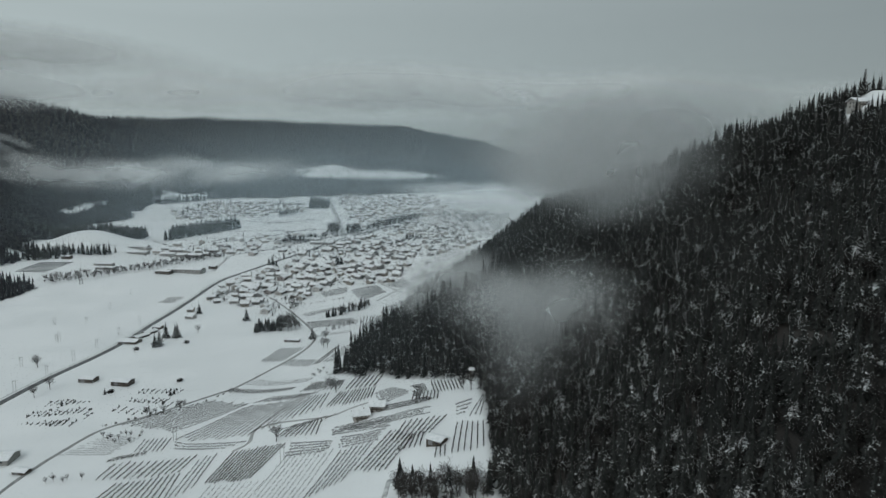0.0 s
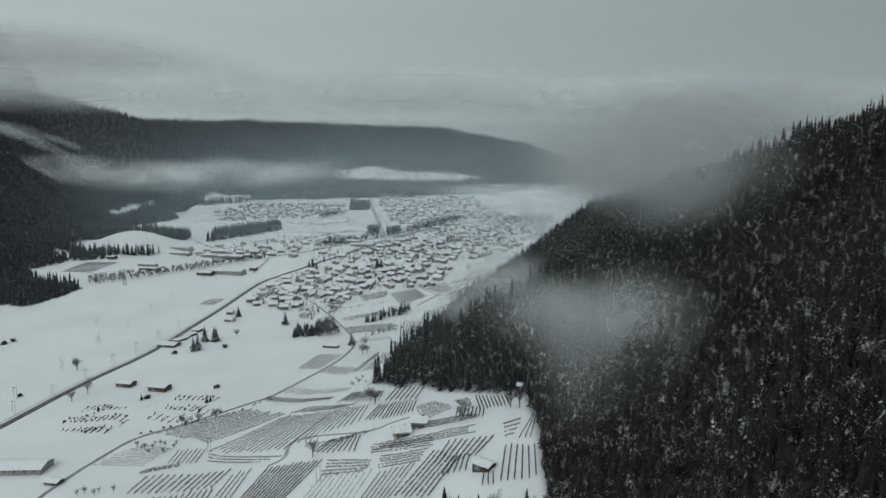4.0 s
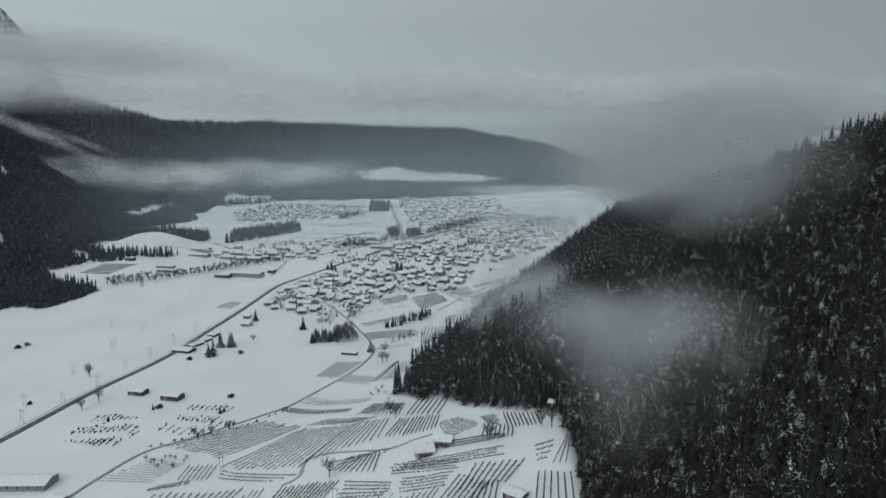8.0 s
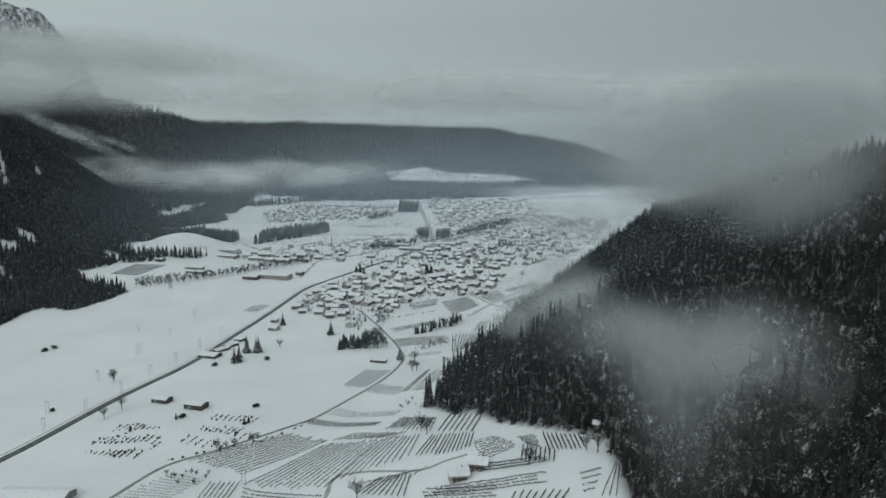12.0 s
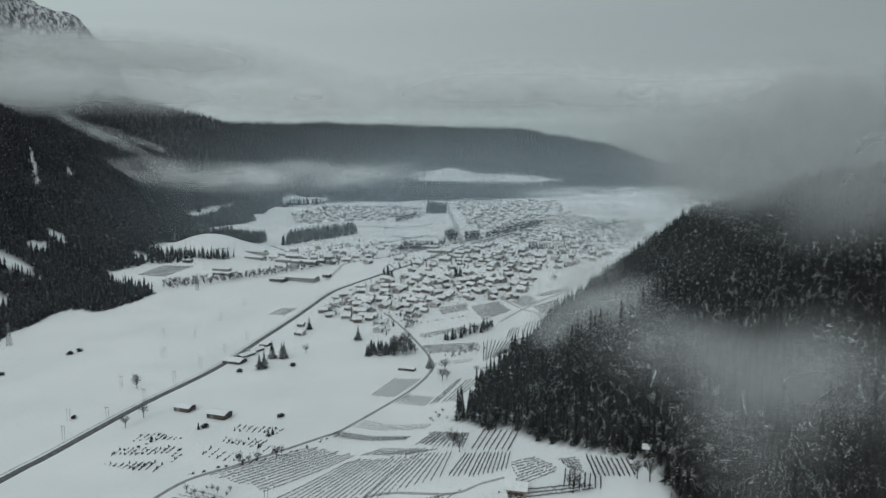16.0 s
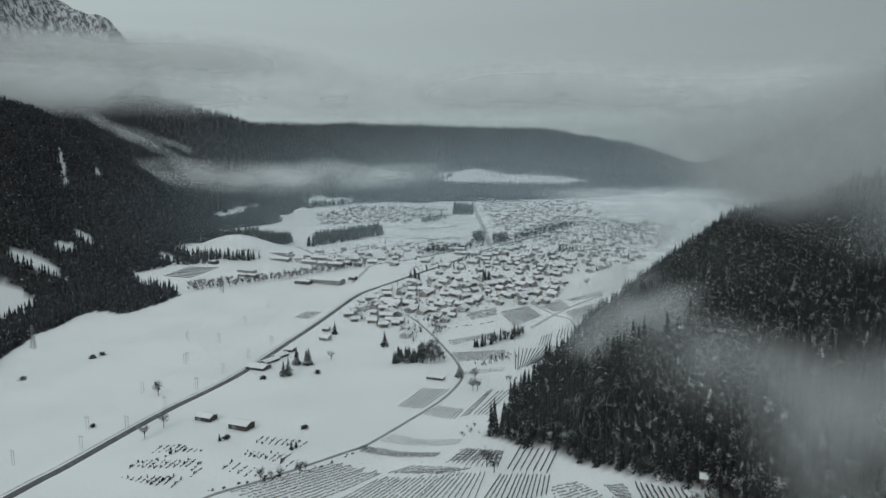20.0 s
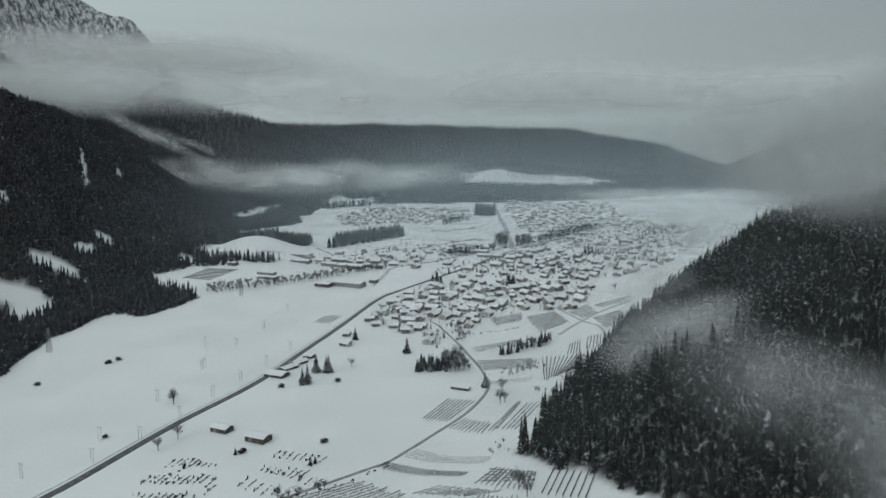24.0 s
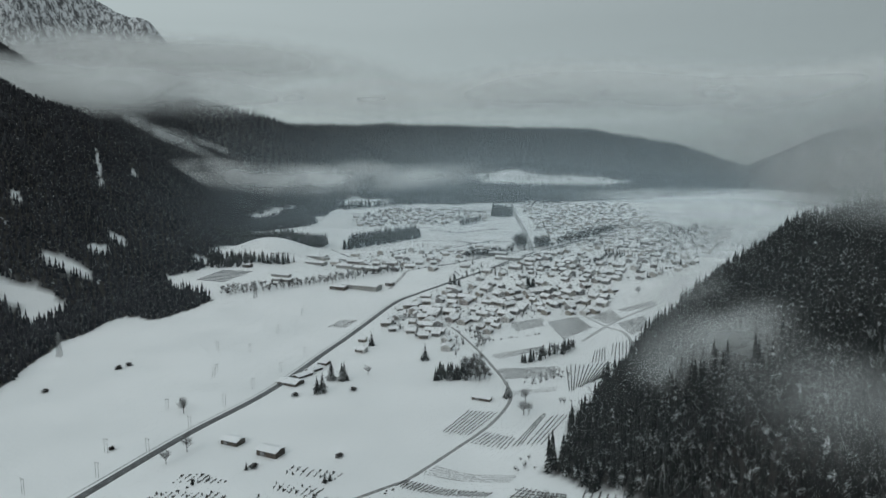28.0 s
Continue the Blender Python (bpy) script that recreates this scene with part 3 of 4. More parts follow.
# ---- vineyards: rows of leafless vines on wires ----
# step between vines, height, reach along the row, half width, canes, width of a cane, share of missing vines
ROW_STYLE = {"row": (1.0, 1.6, 0.85, 0.42, 14, 0.19, 0.04), "bold": (1.0, 1.7, 0.8, 0.46, 15, 0.21, 0.02),
             "dense": (1.05, 1.5, 0.7, 0.4, 13, 0.17, 0.06), "thin": (1.1, 1.3, 0.7, 0.4, 8, 0.10, 0.08)}


def vine_row(rng, p, q, style, origin):
    """One row of trained vines: a stem each, every fifth a stake, and a fan of bare canes."""
    step, height, along, half, canes, wide, gap = ROW_STYLE[style]
    p, q = np.array(p), np.array(q)
    length = float(np.hypot(*(q - p)))
    n = max(2, int(length / step))
    u = (np.arange(n) + 0.5 + rng.uniform(-0.18, 0.18, n)) / n
    u = u[rng.uniform(0, 1, n) > gap]
    n = len(u)
    if not n:
        return [], []
    e = (q - p) / length
    side = np.array((-e[1], e[0]))
    foot = p + u[:, None] * (q - p) + side * rng.uniform(-0.12, 0.12, n)[:, None]
    root = np.column_stack([foot, land(foot[:, 0], foot[:, 1])]) - np.array(origin)
    tall = height * rng.uniform(0.75, 1.12, n)
    stake = np.arange(n) % 5 == 0
    r = np.where(stake, 0.075, 0.05)
    v, f = [], []
    for k in range(3):
        a = 2 * math.pi * k / 3
        v.append(root + np.column_stack([r * math.cos(a), r * math.sin(a), np.full(n, -0.15)]))
    v.append(root + np.column_stack([np.zeros(n), np.zeros(n), np.where(stake, tall * 1.25, tall * 0.75)]))
    f += [(0, 1, 3), (1, 2, 3), (2, 0, 3)]
    e3, s3 = np.array((*e, 0.0)), np.array((*side, 0.0))
    for c in range(canes):
        i = len(v)
        base = root + np.column_stack([np.zeros((n, 2)), tall * rng.uniform(0.35, 0.75, n)])
        reach = rng.uniform(0.45, 1.0, n) * along * (1 if c % 2 else -1)
        off = rng.uniform(-1, 1, n) * half
        tip = base + e3 * reach[:, None] + s3 * off[:, None] + np.column_stack([np.zeros((n, 2)), tall * rng.uniform(0.05, 0.5, n)])
        mid = (base + tip) / 2
        lift = np.array((0, 0, wide * 0.6))
        v += [base, mid + s3 * wide * 0.5 + lift, tip, mid - s3 * wide * 0.5 - lift]
        f += [(i, i + 1, i + 2), (i, i + 2, i + 3)]
    many = len(v)
    verts = np.stack(v, 1).reshape(-1, 3)
    faces = (np.array(f)[None] + (np.arange(n) * many)[:, None, None]).reshape(-1, 3)
    return verts, faces


def shrub_row(rng, p, q, origin):
    """A garden bed: small clipped shrubs, some of them conical, with gaps."""
    d = Vector(q) - Vector(p)
    n = max(2, int(d.length / 1.25))
    v, f = [], []
    for k in range(n):
        if math.sin(k * 0.33 + p[0] * 3.1) < 0.0 or rng.random() < 0.2:
            continue
        x, y = p[0] + d.x * k / n + rng.uniform(-0.3, 0.3), p[1] + d.y * k / n
        c = Vector((x, y, at(x, y))) - origin
        h, w, i = 0.95 * rng.choice((0.5, 0.7, 0.8, 1, 1.2, 2.4)), 0.6 * rng.uniform(0.6, 1.2), len(v)
        for z, r in ((0.0, 0.6), (0.35, 1.0), (0.75, 0.6)):
            v += [c + Vector((math.cos(t) * w * r * rng.uniform(0.75, 1.2), math.sin(t) * w * r, h * z)) for t in (0, 1.26, 2.51, 3.77, 5.03)]
        v.append(c + Vector((0, 0, h)))
        for a in (0, 5):
            for j in range(5):
                m = (j + 1) % 5
                f += [(i + a + j, i + a + m, i + a + 5 + m), (i + a + j, i + a + 5 + m, i + a + 5 + j)]
        f += [(i + 10 + j, i + 10 + (j + 1) % 5, i + 15) for j in range(5)]
    return v, f


FIELD_COUNT = [0]


def vineyard(a, b, c, d, rows, style):
    """Rows run from side a-d to side b-c."""
    FIELD_COUNT[0] += 1
    rng = np.random.RandomState(FIELD_COUNT[0] + 100)
    A, B, C, D = (Vector(p) for p in (a, b, c, d))
    heart = (A + B + C + D) / 4
    run = (B - A).normalized()
    across = abs(run.cross(((D - A) + (C - B)) / 2))
    if style == "row" and across / rows < 2.15:
        style, rows = "dense", min(rows, int(across / 2.2))
    A, B, C, D = (heart + (p - heart) * 1.05 for p in (A, B, C, D))
    rows = max(3, int(rows * {"dense": 0.88}.get(style, 1.0)))
    origin = Vector((A.x, A.y, at(A.x, A.y)))
    label = {"dense": "grey vineyard of closely planted leafless vines in snow", "thin": "young vineyard with faint rows in deep snow",
             "bold": "vineyard with bold dark rows of leafless vines in snow"}.get(style, "vineyard with rows of leafless vines in snow")
    field = thing("vineyard", Matrix.Translation(origin), label, "vineyard", "fields of the valley")
    mat = VINE_PALE if style in ("dense", "thin") else VINE
    for k in range(rows):
        u = (k + 0.5) / rows
        p, q = A.lerp(D, u), B.lerp(C, u)
        bow = (q - p).orthogonal() * rng.uniform(-0.004, 0.004)
        v, f = vine_row(rng, p.lerp(q, rng.uniform(0, 0.07)) + bow, p.lerp(q, rng.uniform(0.92, 1)) - bow, style, origin)
        if len(f):
            tagged(part("trellis", tri_mesh("trellis", v, f, [mat]), field), kind="stuff")


def garden_beds(a, b, c, d, spacing):
    rng = random.Random(int(a[0] * 7 + a[1]))
    A, B, C, D = (Vector(p) for p in (a, b, c, d))
    origin = Vector((A.x, A.y, at(A.x, A.y)))
    field = thing("garden_beds", Matrix.Translation(origin), "garden beds with rows of small dark shrubs in snow", "garden", "fields of the valley")
    n = max(2, int(((D - A).length + (C - B).length) / 2 / spacing))
    for k in range(n):
        u = (k + 0.5) / n
        v, f = shrub_row(rng, A.lerp(D, u), B.lerp(C, u), origin)
        if f:
            tagged(part("shrub_row", mesh_of("row", v, f, [SHRUB]), field), kind="stuff")


vineyard((-212, 371), (-211, 394), (-159, 399), (-162, 375), 13, 'row')
vineyard((-201, 340), (-197, 367), (-160, 375), (-155, 337), 12, 'row')
vineyard((-155, 337), (-156, 392), (-144, 395), (-142, 348), 6, 'row')
vineyard((-137, 351), (-134, 393), (-98, 387), (-109, 341), 14, 'row')
vineyard((-134, 329), (-133, 346), (-97, 335), (-101, 318), 10, 'thin')
vineyard((-101, 318), (-92, 370), (-63, 355), (-72, 299), 10, 'thin')
vineyard((-96, 386), (-65, 369), (-66, 354), (-93, 361), 6, 'dense')
vineyard((-70, 298), (-59, 351), (-38, 354), (-51, 309), 10, 'row')
vineyard((-47, 318), (-31, 362), (-14, 346), (-29, 307), 7, 'row')
vineyard((-30, 344), (-23, 371), (3, 361), (-7, 340), 8, 'bold')
vineyard((-25, 328), (-20, 347), (-10, 345), (-11, 324), 5, 'bold')
vineyard((3, 302), (7, 343), (23, 335), (21, 300), 6, 'bold')
vineyard((-5, 305), (-4, 318), (2, 314), (2, 301), 3, 'bold')
vineyard((-62, 373), (-34, 368), (-37, 352), (-60, 354), 6, 'dense')
vineyard((-70, 395), (-31, 383), (-32, 369), (-70, 380), 5, 'dense')
vineyard((-63, 394), (-9, 387), (-8, 373), (-69, 384), 5, 'dense')
vineyard((-43, 412), (-9, 405), (-7, 397), (-42, 400), 3, 'row')
vineyard((-49, 449), (-34, 450), (-22, 426), (-43, 414), 11, 'dense')
vineyard((-21, 405), (-20, 426), (-2, 408), (-3, 395), 8, 'bold')
vineyard((-6, 410), (-9, 439), (11, 423), (13, 402), 9, 'bold')
vineyard((-23, 441), (-12, 439), (-10, 416), (-18, 427), 7, 'dense')
vineyard((-77, 482), (-72, 521), (-46, 503), (-51, 469), 7, 'bold')
vineyard((-72, 439), (-69, 473), (-50, 466), (-50, 439), 9, 'row')
vineyard((-85, 444), (-79, 477), (-71, 473), (-73, 442), 4, 'row')
vineyard((-117, 507), (-107, 529), (-81, 515), (-81, 487), 13, 'dense')
vineyard((-237, 457), (-189, 507), (-154, 497), (-193, 442), 14, 'dense')
vineyard((-187, 431), (-154, 489), (-115, 486), (-132, 417), 17, 'dense')
vineyard((-131, 423), (-113, 489), (-88, 483), (-87, 445), 12, 'dense')
vineyard((-152, 496), (-138, 506), (-96, 492), (-119, 489), 11, 'dense')
vineyard((-114, 417), (-85, 417), (-71, 425), (-79, 405), 4, 'row')
vineyard((-111, 402), (-99, 419), (-81, 415), (-79, 389), 9, 'row')
vineyard((-207, 410), (-209, 429), (-190, 434), (-188, 412), 10, 'row')
vineyard((-182, 414), (-143, 401), (-127, 407), (-185, 427), 4, 'dense')
vineyard((-239, 438), (-213, 432), (-221, 406), (-255, 405), 10, 'thin')
vineyard((-219, 394), (-196, 407), (-197, 412), (-215, 402), 3, 'dense')
vineyard((8, 377), (20, 378), (12, 354), (8, 354), 4, 'row')
vineyard((14, 350), (24, 378), (26, 374), (22, 345), 3, 'row')
vineyard((-179, 611), (-170, 661), (-146, 661), (-158, 612), 15, 'row')
vineyard((-155, 599), (-147, 620), (-124, 615), (-128, 592), 13, 'row')
vineyard((-125, 598), (-112, 664), (-108, 666), (-118, 600), 4, 'row')
vineyard((-116, 600), (-104, 664), (-90, 665), (-104, 599), 7, 'row')
vineyard((-168, 559), (-141, 551), (-143, 540), (-174, 545), 5, 'thin')
vineyard((-141, 551), (-113, 549), (-116, 537), (-143, 540), 4, 'thin')
vineyard((-184, 525), (-180, 535), (-124, 524), (-128, 518), 24, 'row')
vineyard((-110, 528), (-81, 515), (-81, 502), (-115, 508), 6, 'dense')
vineyard((-168, 772), (-110, 797), (-109, 765), (-155, 744), 11, 'dense')
vineyard((-95, 723), (-105, 802), (-39, 826), (-71, 760), 16, 'bold')
vineyard((-81, 818), (-80, 861), (-68, 877), (-67, 824), 5, 'bold')
vineyard((-63, 840), (-62, 895), (-42, 916), (-42, 849), 6, 'bold')
vineyard((-57, 991), (-23, 1040), (-16, 995), (-41, 939), 14, 'dense')
vineyard((-90, 1010), (-65, 1064), (-51, 1020), (-70, 987), 11, 'dense')
vineyard((-59, 1059), (-5, 1129), (-4, 1104), (-48, 1051), 5, 'dense')
vineyard((-141, 974), (-107, 1011), (-86, 966), (-117, 900), 21, 'dense')
vineyard((-185, 957), (-150, 994), (-143, 959), (-174, 921), 11, 'dense')
vineyard((-184, 818), (-132, 869), (-134, 854), (-172, 802), 5, 'dense')
vineyard((-301, 1019), (-275, 1039), (-265, 984), (-295, 985), 15, 'dense')
vineyard((-338, 953), (-304, 982), (-298, 961), (-327, 936), 7, 'dense')
vineyard((-144, 713), (-107, 736), (-104, 726), (-140, 702), 3, 'thin')
vineyard((-398, 882), (-396, 919), (-374, 922), (-376, 883), 9, 'dense')
garden_beds((-319, 460), (-320, 514), (-282, 505), (-280, 453), 3.6)
garden_beds((-277, 453), (-280, 492), (-269, 489), (-271, 460), 3.6)
garden_beds((-257, 504), (-260, 537), (-220, 534), (-225, 501), 4.4)
garden_beds((-261, 477), (-261, 505), (-209, 505), (-211, 477), 6)


# ---- groves, hedges and single trees of the valley ----
def bush_proto(rng):
    v, f = [], []
    for k in range(26):
        a, e = rng.uniform(0, 6.28), rng.uniform(0.1, 1.4)
        r = rng.uniform(2.2, 4)
        c = Vector((math.cos(a) * math.cos(e) * r * 1.1, math.sin(a) * math.cos(e) * r * 1.1, math.sin(e) * r * 1.2 + 0.4))
        i = len(v)
        w = rng.uniform(0.5, 1.2)
        v += [(0.3 * c.x, 0.3 * c.y, 0), c + Vector((w, 0, -w * 0.4)), c + Vector((-w * 0.5, w * 0.8, 0)), c + Vector((-w * 0.4, -w * 0.8, w * 0.5))]
        f += [(i, i + 1, i + 2), (i, i + 2, i + 3), (i, i + 3, i + 1), (i + 1, i + 3, i + 2)]
    return np.array([tuple(p) for p in v]), np.array(f)


BUSHES = [bush_proto(RNG) for k in range(3)]
BROAD = [cone_proto(RNG, 20, 7, 12, 4.3) for k in range(3)]


def grove(poly, spacing, kind, size):
    xs, ys = zip(*poly)
    x, y = spots(min(xs), max(xs) + spacing, min(ys), max(ys) + spacing, spacing)
    keep = inside(poly, x, y)
    if not keep.any():
        return
    x, y = x[keep], y[keep]
    s = size * NP.uniform(0.7, 1.2, len(x))
    conifer = NP.uniform(0, 1, len(x)) < {"spruce": 1.0, "mixed": 0.45, "copse": 0.25, "garden": 0.15}.get(kind, 0.0)
    if conifer.any():
        scatter("spruce_grove", BROAD, x[conifer], y[conifer], s[conifer], [SPRUCE], "clump of dark snow-dusted spruces beside snowy fields", "trees")
    rest = ~conifer
    if rest.any():
        if kind == "garden":
            small = NP.uniform(0, 1, len(x)) < 0.55
            scatter("garden_bushes", BUSHES, x[rest & small], y[rest & small], s[rest & small], [BARE], "leafless garden bushes between the houses", "bushes")
            scatter("garden_trees", MID_BARE, x[rest & ~small], y[rest & ~small], s[rest & ~small] * 1.4, [BARE], "small leafless fruit trees between the houses", "trees")
        elif kind == "bush":
            scatter("hedge", FINE_BARE, x[rest], y[rest], s[rest] * 0.62, [BARE], "low leafless bushes standing in snow", "bushes")
        else:
            scatter("leafless_grove", FINE_BARE, x[rest], y[rest], s[rest], [BARE], "group of leafless grey-brown trees in the snow", "trees")


def hedgerow(points, size):
    x, y = [], []
    for (ax, ay), (bx, by) in zip(points, points[1:]):
        n = max(2, int(math.hypot(bx - ax, by - ay) / 5.5))
        u = np.arange(n) / n
        x.append(ax + (bx - ax) * u)
        y.append(ay + (by - ay) * u)
    x, y = np.concatenate(x), np.concatenate(y)
    keep = NP.uniform(0, 1, len(x)) > 0.25
    x, y = x[keep] + NP.uniform(-2, 2, keep.sum()), y[keep] + NP.uniform(-3, 3, keep.sum())
    scatter("hedgerow", BUSHES, x, y, size * NP.uniform(0.6, 1.3, len(x)), [BARE], "line of leafless bushes along a field edge", "hedge")


grove([(-217, 724), (-189, 732), (-191, 753), (-218, 749)], 4, 'spruce', 0.62)
grove([(-188, 728), (-167, 742), (-189, 796), (-204, 772)], 5.5, 'bare', 0.7)
grove([(-148, 791), (-98, 859), (-103, 881), (-148, 807)], 5, 'mixed', 0.65)
grove([(-615, 980), (-511, 1079), (-405, 1206), (-433, 1227), (-529, 1115), (-642, 1020)], 8, 'bare', 0.6)
grove([(-596, 1365), (-493, 1571), (-537, 1690), (-635, 1513)], 8, 'spruce', 0.95)
grove([(-775, 1176), (-630, 1200), (-622, 1220), (-782, 1198)], 6.5, 'spruce', 0.95)
grove([(-745, 1144), (-690, 1165), (-700, 1190), (-779, 1200)], 7, 'spruce', 0.8)
grove([(-850, 1305), (-790, 1318), (-690, 1322), (-640, 1345), (-660, 1440), (-860, 1440)], 7.5, 'spruce', 1.25)
grove([(-416, 1994), (-357, 2011), (-382, 2168), (-446, 2185)], 10, 'spruce', 1.2)
grove([(-266, 1475), (-242, 1482), (-254, 1567), (-280, 1561)], 9, 'bare', 1.5)
grove([(-225, 1486), (-196, 1508), (-204, 1581), (-236, 1573)], 9, 'bare', 1.2)
grove([(-193, 1509), (-119, 1645), (-59, 1817), (-80, 1854), (-175, 1638)], 11, 'bare', 1)
grove([(-341, 1328), (-256, 1425), (-264, 1475), (-346, 1375)], 9, 'bare', 0.9)
grove([(-450, 1755), (-413, 1843), (-436, 1950), (-469, 1852)], 11, 'bare', 0.9)
grove([(-115, 1334), (-73, 1424), (-21, 1455), (-74, 1486)], 11, 'spruce', 0.7)
grove([(-11, 1893), (205, 1950), (178, 1723), (75, 1395), (-9, 1235), (-33, 1366)], 26, 'garden', 0.8)
grove([(45, 1688), (121, 1796), (132, 1899), (61, 1849)], 14, 'spruce', 0.9)
grove([(-24, 269), (20, 245), (24, 260), (-1, 277), (-22, 287)], 3.8, 'copse', 0.72)
grove([(-223, 463), (-200, 485), (-205, 492), (-227, 473)], 7, 'bare', 0.6)
grove([(-243, 438), (-212, 442), (-210, 429), (-225, 419)], 6, 'bush', 0.5)
grove([(-245, 369), (-217, 379), (-214, 374), (-241, 365)], 5, 'bush', 0.55)
grove([(-117, 546), (-101, 561), (-108, 584), (-118, 570)], 7, 'bush', 0.45)
grove([(-103, 685), (-90, 692), (-92, 702), (-101, 697)], 5, 'bush', 0.6)
grove([(-310, 1112), (-289, 1117), (-300, 1150), (-314, 1146)], 7, 'spruce', 0.8)
grove([(-190, 1123), (-178, 1127), (-182, 1160), (-195, 1157)], 6, 'spruce', 1)
grove([(-136, 724), (-98, 764), (-101, 784), (-137, 750)], 6, 'bush', 0.5)
grove([(-204, 834), (-188, 850), (-218, 932), (-222, 903)], 9, 'bare', 0.5)
grove([(-529, 1115), (-411, 1224), (-408, 1351), (-437, 1301)], 24, 'bare', 0.6)
grove([(-379, 1329), (-316, 1290), (-239, 1260), (-150, 1335), (-71, 1305), (-104, 1210), (-225, 1177), (-321, 1191)], 38, 'mixed', 0.6)
grove([(-774, 1901), (-744, 2105), (-457, 2132), (-404, 1869), (-619, 1755)], 55, 'bare', 0.9)
grove([(-301, 856), (-294, 967), (-234, 1042), (-128, 1071), (-165, 1002), (-214, 880)], 30, 'bare', 0.5)
grove([(-319, 2021), (22, 2019), (118, 1825), (-96, 1481), (-228, 1658)], 45, 'bare', 0.6)
grove([(-91, 1351), (-19, 1555), (44, 1504), (-9, 1235), (-61, 1221)], 34, 'mixed', 0.6)
grove([(-640, 3350), (-560, 3560), (-200, 3560), (-60, 3420), (-200, 3330)], 60, 'garden', 0.9)
grove([(-640, 3350), (-560, 3560), (-200, 3560), (-60, 3420), (-200, 3330)], 80, 'spruce', 0.8)
grove([(-780, 3430), (-700, 3700), (-300, 3720), (-60, 3560), (-120, 3400), (-450, 3380)], 74, 'spruce', 0.9)
grove([(-780, 3430), (-700, 3700), (-300, 3720), (-60, 3560), (-120, 3400), (-450, 3380)], 62, 'bare', 0.7)
grove([(-332, 879), (-344, 989), (-311, 1119), (-180, 1178), (-64, 1177), (-59, 1105), (-94, 1015), (-151, 1005), (-185, 963), (-196, 890), (-207, 822), (-225, 807), (-260, 855), (-311, 885)], 14, 'garden', 0.42)
grove([(-330, 1225), (-164, 1503), (-42, 1353), (-65, 1201), (-175, 1210), (-316, 1153)], 17, 'garden', 0.5)
grove([(-325, 2061), (23, 2044), (133, 1848), (38, 1571), (-95, 1467), (-228, 1658)], 24, 'garden', 0.55)
grove([(-790, 1855), (-755, 2137), (-444, 2152), (-411, 1904), (-534, 1777), (-696, 1711)], 27, 'garden', 0.6)
grove([(-538, 1224), (-557, 1375), (-408, 1527), (-278, 1487), (-304, 1283), (-384, 1272), (-423, 1200)], 30, 'garden', 0.5)
hedgerow([(-634, 1797), (-489, 1778)], 0.55)
hedgerow([(-612, 1691), (-510, 1697), (-405, 1676)], 0.5)
hedgerow([(-451, 1663), (-339, 1763)], 0.5)
hedgerow([(-584, 1439), (-509, 1516), (-416, 1556), (-344, 1521)], 0.45)
hedgerow([(-381, 1518), (-286, 1575)], 0.5)
hedgerow([(-576, 1211), (-497, 1228), (-446, 1265)], 0.5)
hedgerow([(-479, 1357), (-411, 1444)], 0.5)
hedgerow([(-524, 1295), (-477, 1423)], 0.5)
hedgerow([(-416, 1342), (-315, 1435)], 0.6)
hedgerow([(-616, 1356), (-539, 1291)], 0.45)
hedgerow([(-229, 1394), (-151, 1485)], 0.5)
hedgerow([(-140, 1338), (-97, 1251)], 0.5)
hedgerow([(-348, 987), (-297, 978)], 0.4)
hedgerow([(-194, 880), (-141, 921)], 0.35)
hedgerow([(-401, 1226), (-348, 1293), (-268, 1428), (-188, 1577)], 0.5)
hedgerow([(-275, 1241), (-229, 1394), (-157, 1563)], 0.5)
hedgerow([(-199, 1322), (-146, 1285), (-91, 1351)], 0.5)
hedgerow([(-128, 1685), (-25, 1889), (60, 1934)], 0.6)
hedgerow([(-279, 1739), (-190, 1824)], 0.5)
hedgerow([(-257, 1908), (-143, 2000), (-24, 1958)], 0.5)
hedgerow([(-308, 479), (-296, 511)], 0.3)
hedgerow([(-252, 455), (-204, 492), (-177, 534)], 0.3)
hedgerow([(-679, 1234), (-567, 1287)], 0.5)
hedgerow([(-390, 1457), (-321, 1590)], 0.5)


LONE = {}
BROAD_FINE = [spruce_proto(RNG, 20, 13, 11, 4.6) for k in range(3)]


def lone_tree(x, y, kind):
    if kind not in LONE:
        LONE[kind] = [tri_mesh("crown", pv, pf, [SPRUCE if kind in ("spruce", "fir") else BARE]) for pv, pf in {"spruce": BROAD_FINE, "fir": BROAD_FINE, "bare": FINE_BARE, "bush": BUSHES}[kind]]
    s = {"spruce": 0.85, "fir": 0.34, "bare": 0.75, "bush": 0.75}[kind] * RNG.uniform(0.85, 1.15)
    t = thing({"spruce": "spruce_tree", "fir": "young_fir", "bare": "leafless_tree", "bush": "bush"}[kind], pose(x, y, at(x, y) - 0.2, 0, 0, RNG.uniform(0, 360)) @ Matrix.Diagonal((s * 1.2, s * 1.2, s, 1)),
              {"spruce": "single dark spruce standing in a snowy field", "fir": "young dark fir among garden beds", "bare": "single leafless tree standing in a snowy field", "bush": "low leafless bush in a snowy field"}[kind], "bush" if kind == "bush" else "tree")
    part("twigs" if kind == "bush" else "crown", RNG.choice(LONE[kind]), t)
    if kind != "bush":
        part("trunk", bm_mesh("trunk", box(0.4, 0.4, 3.0, 0, 0, -0.8, 0.1), BARK), t)


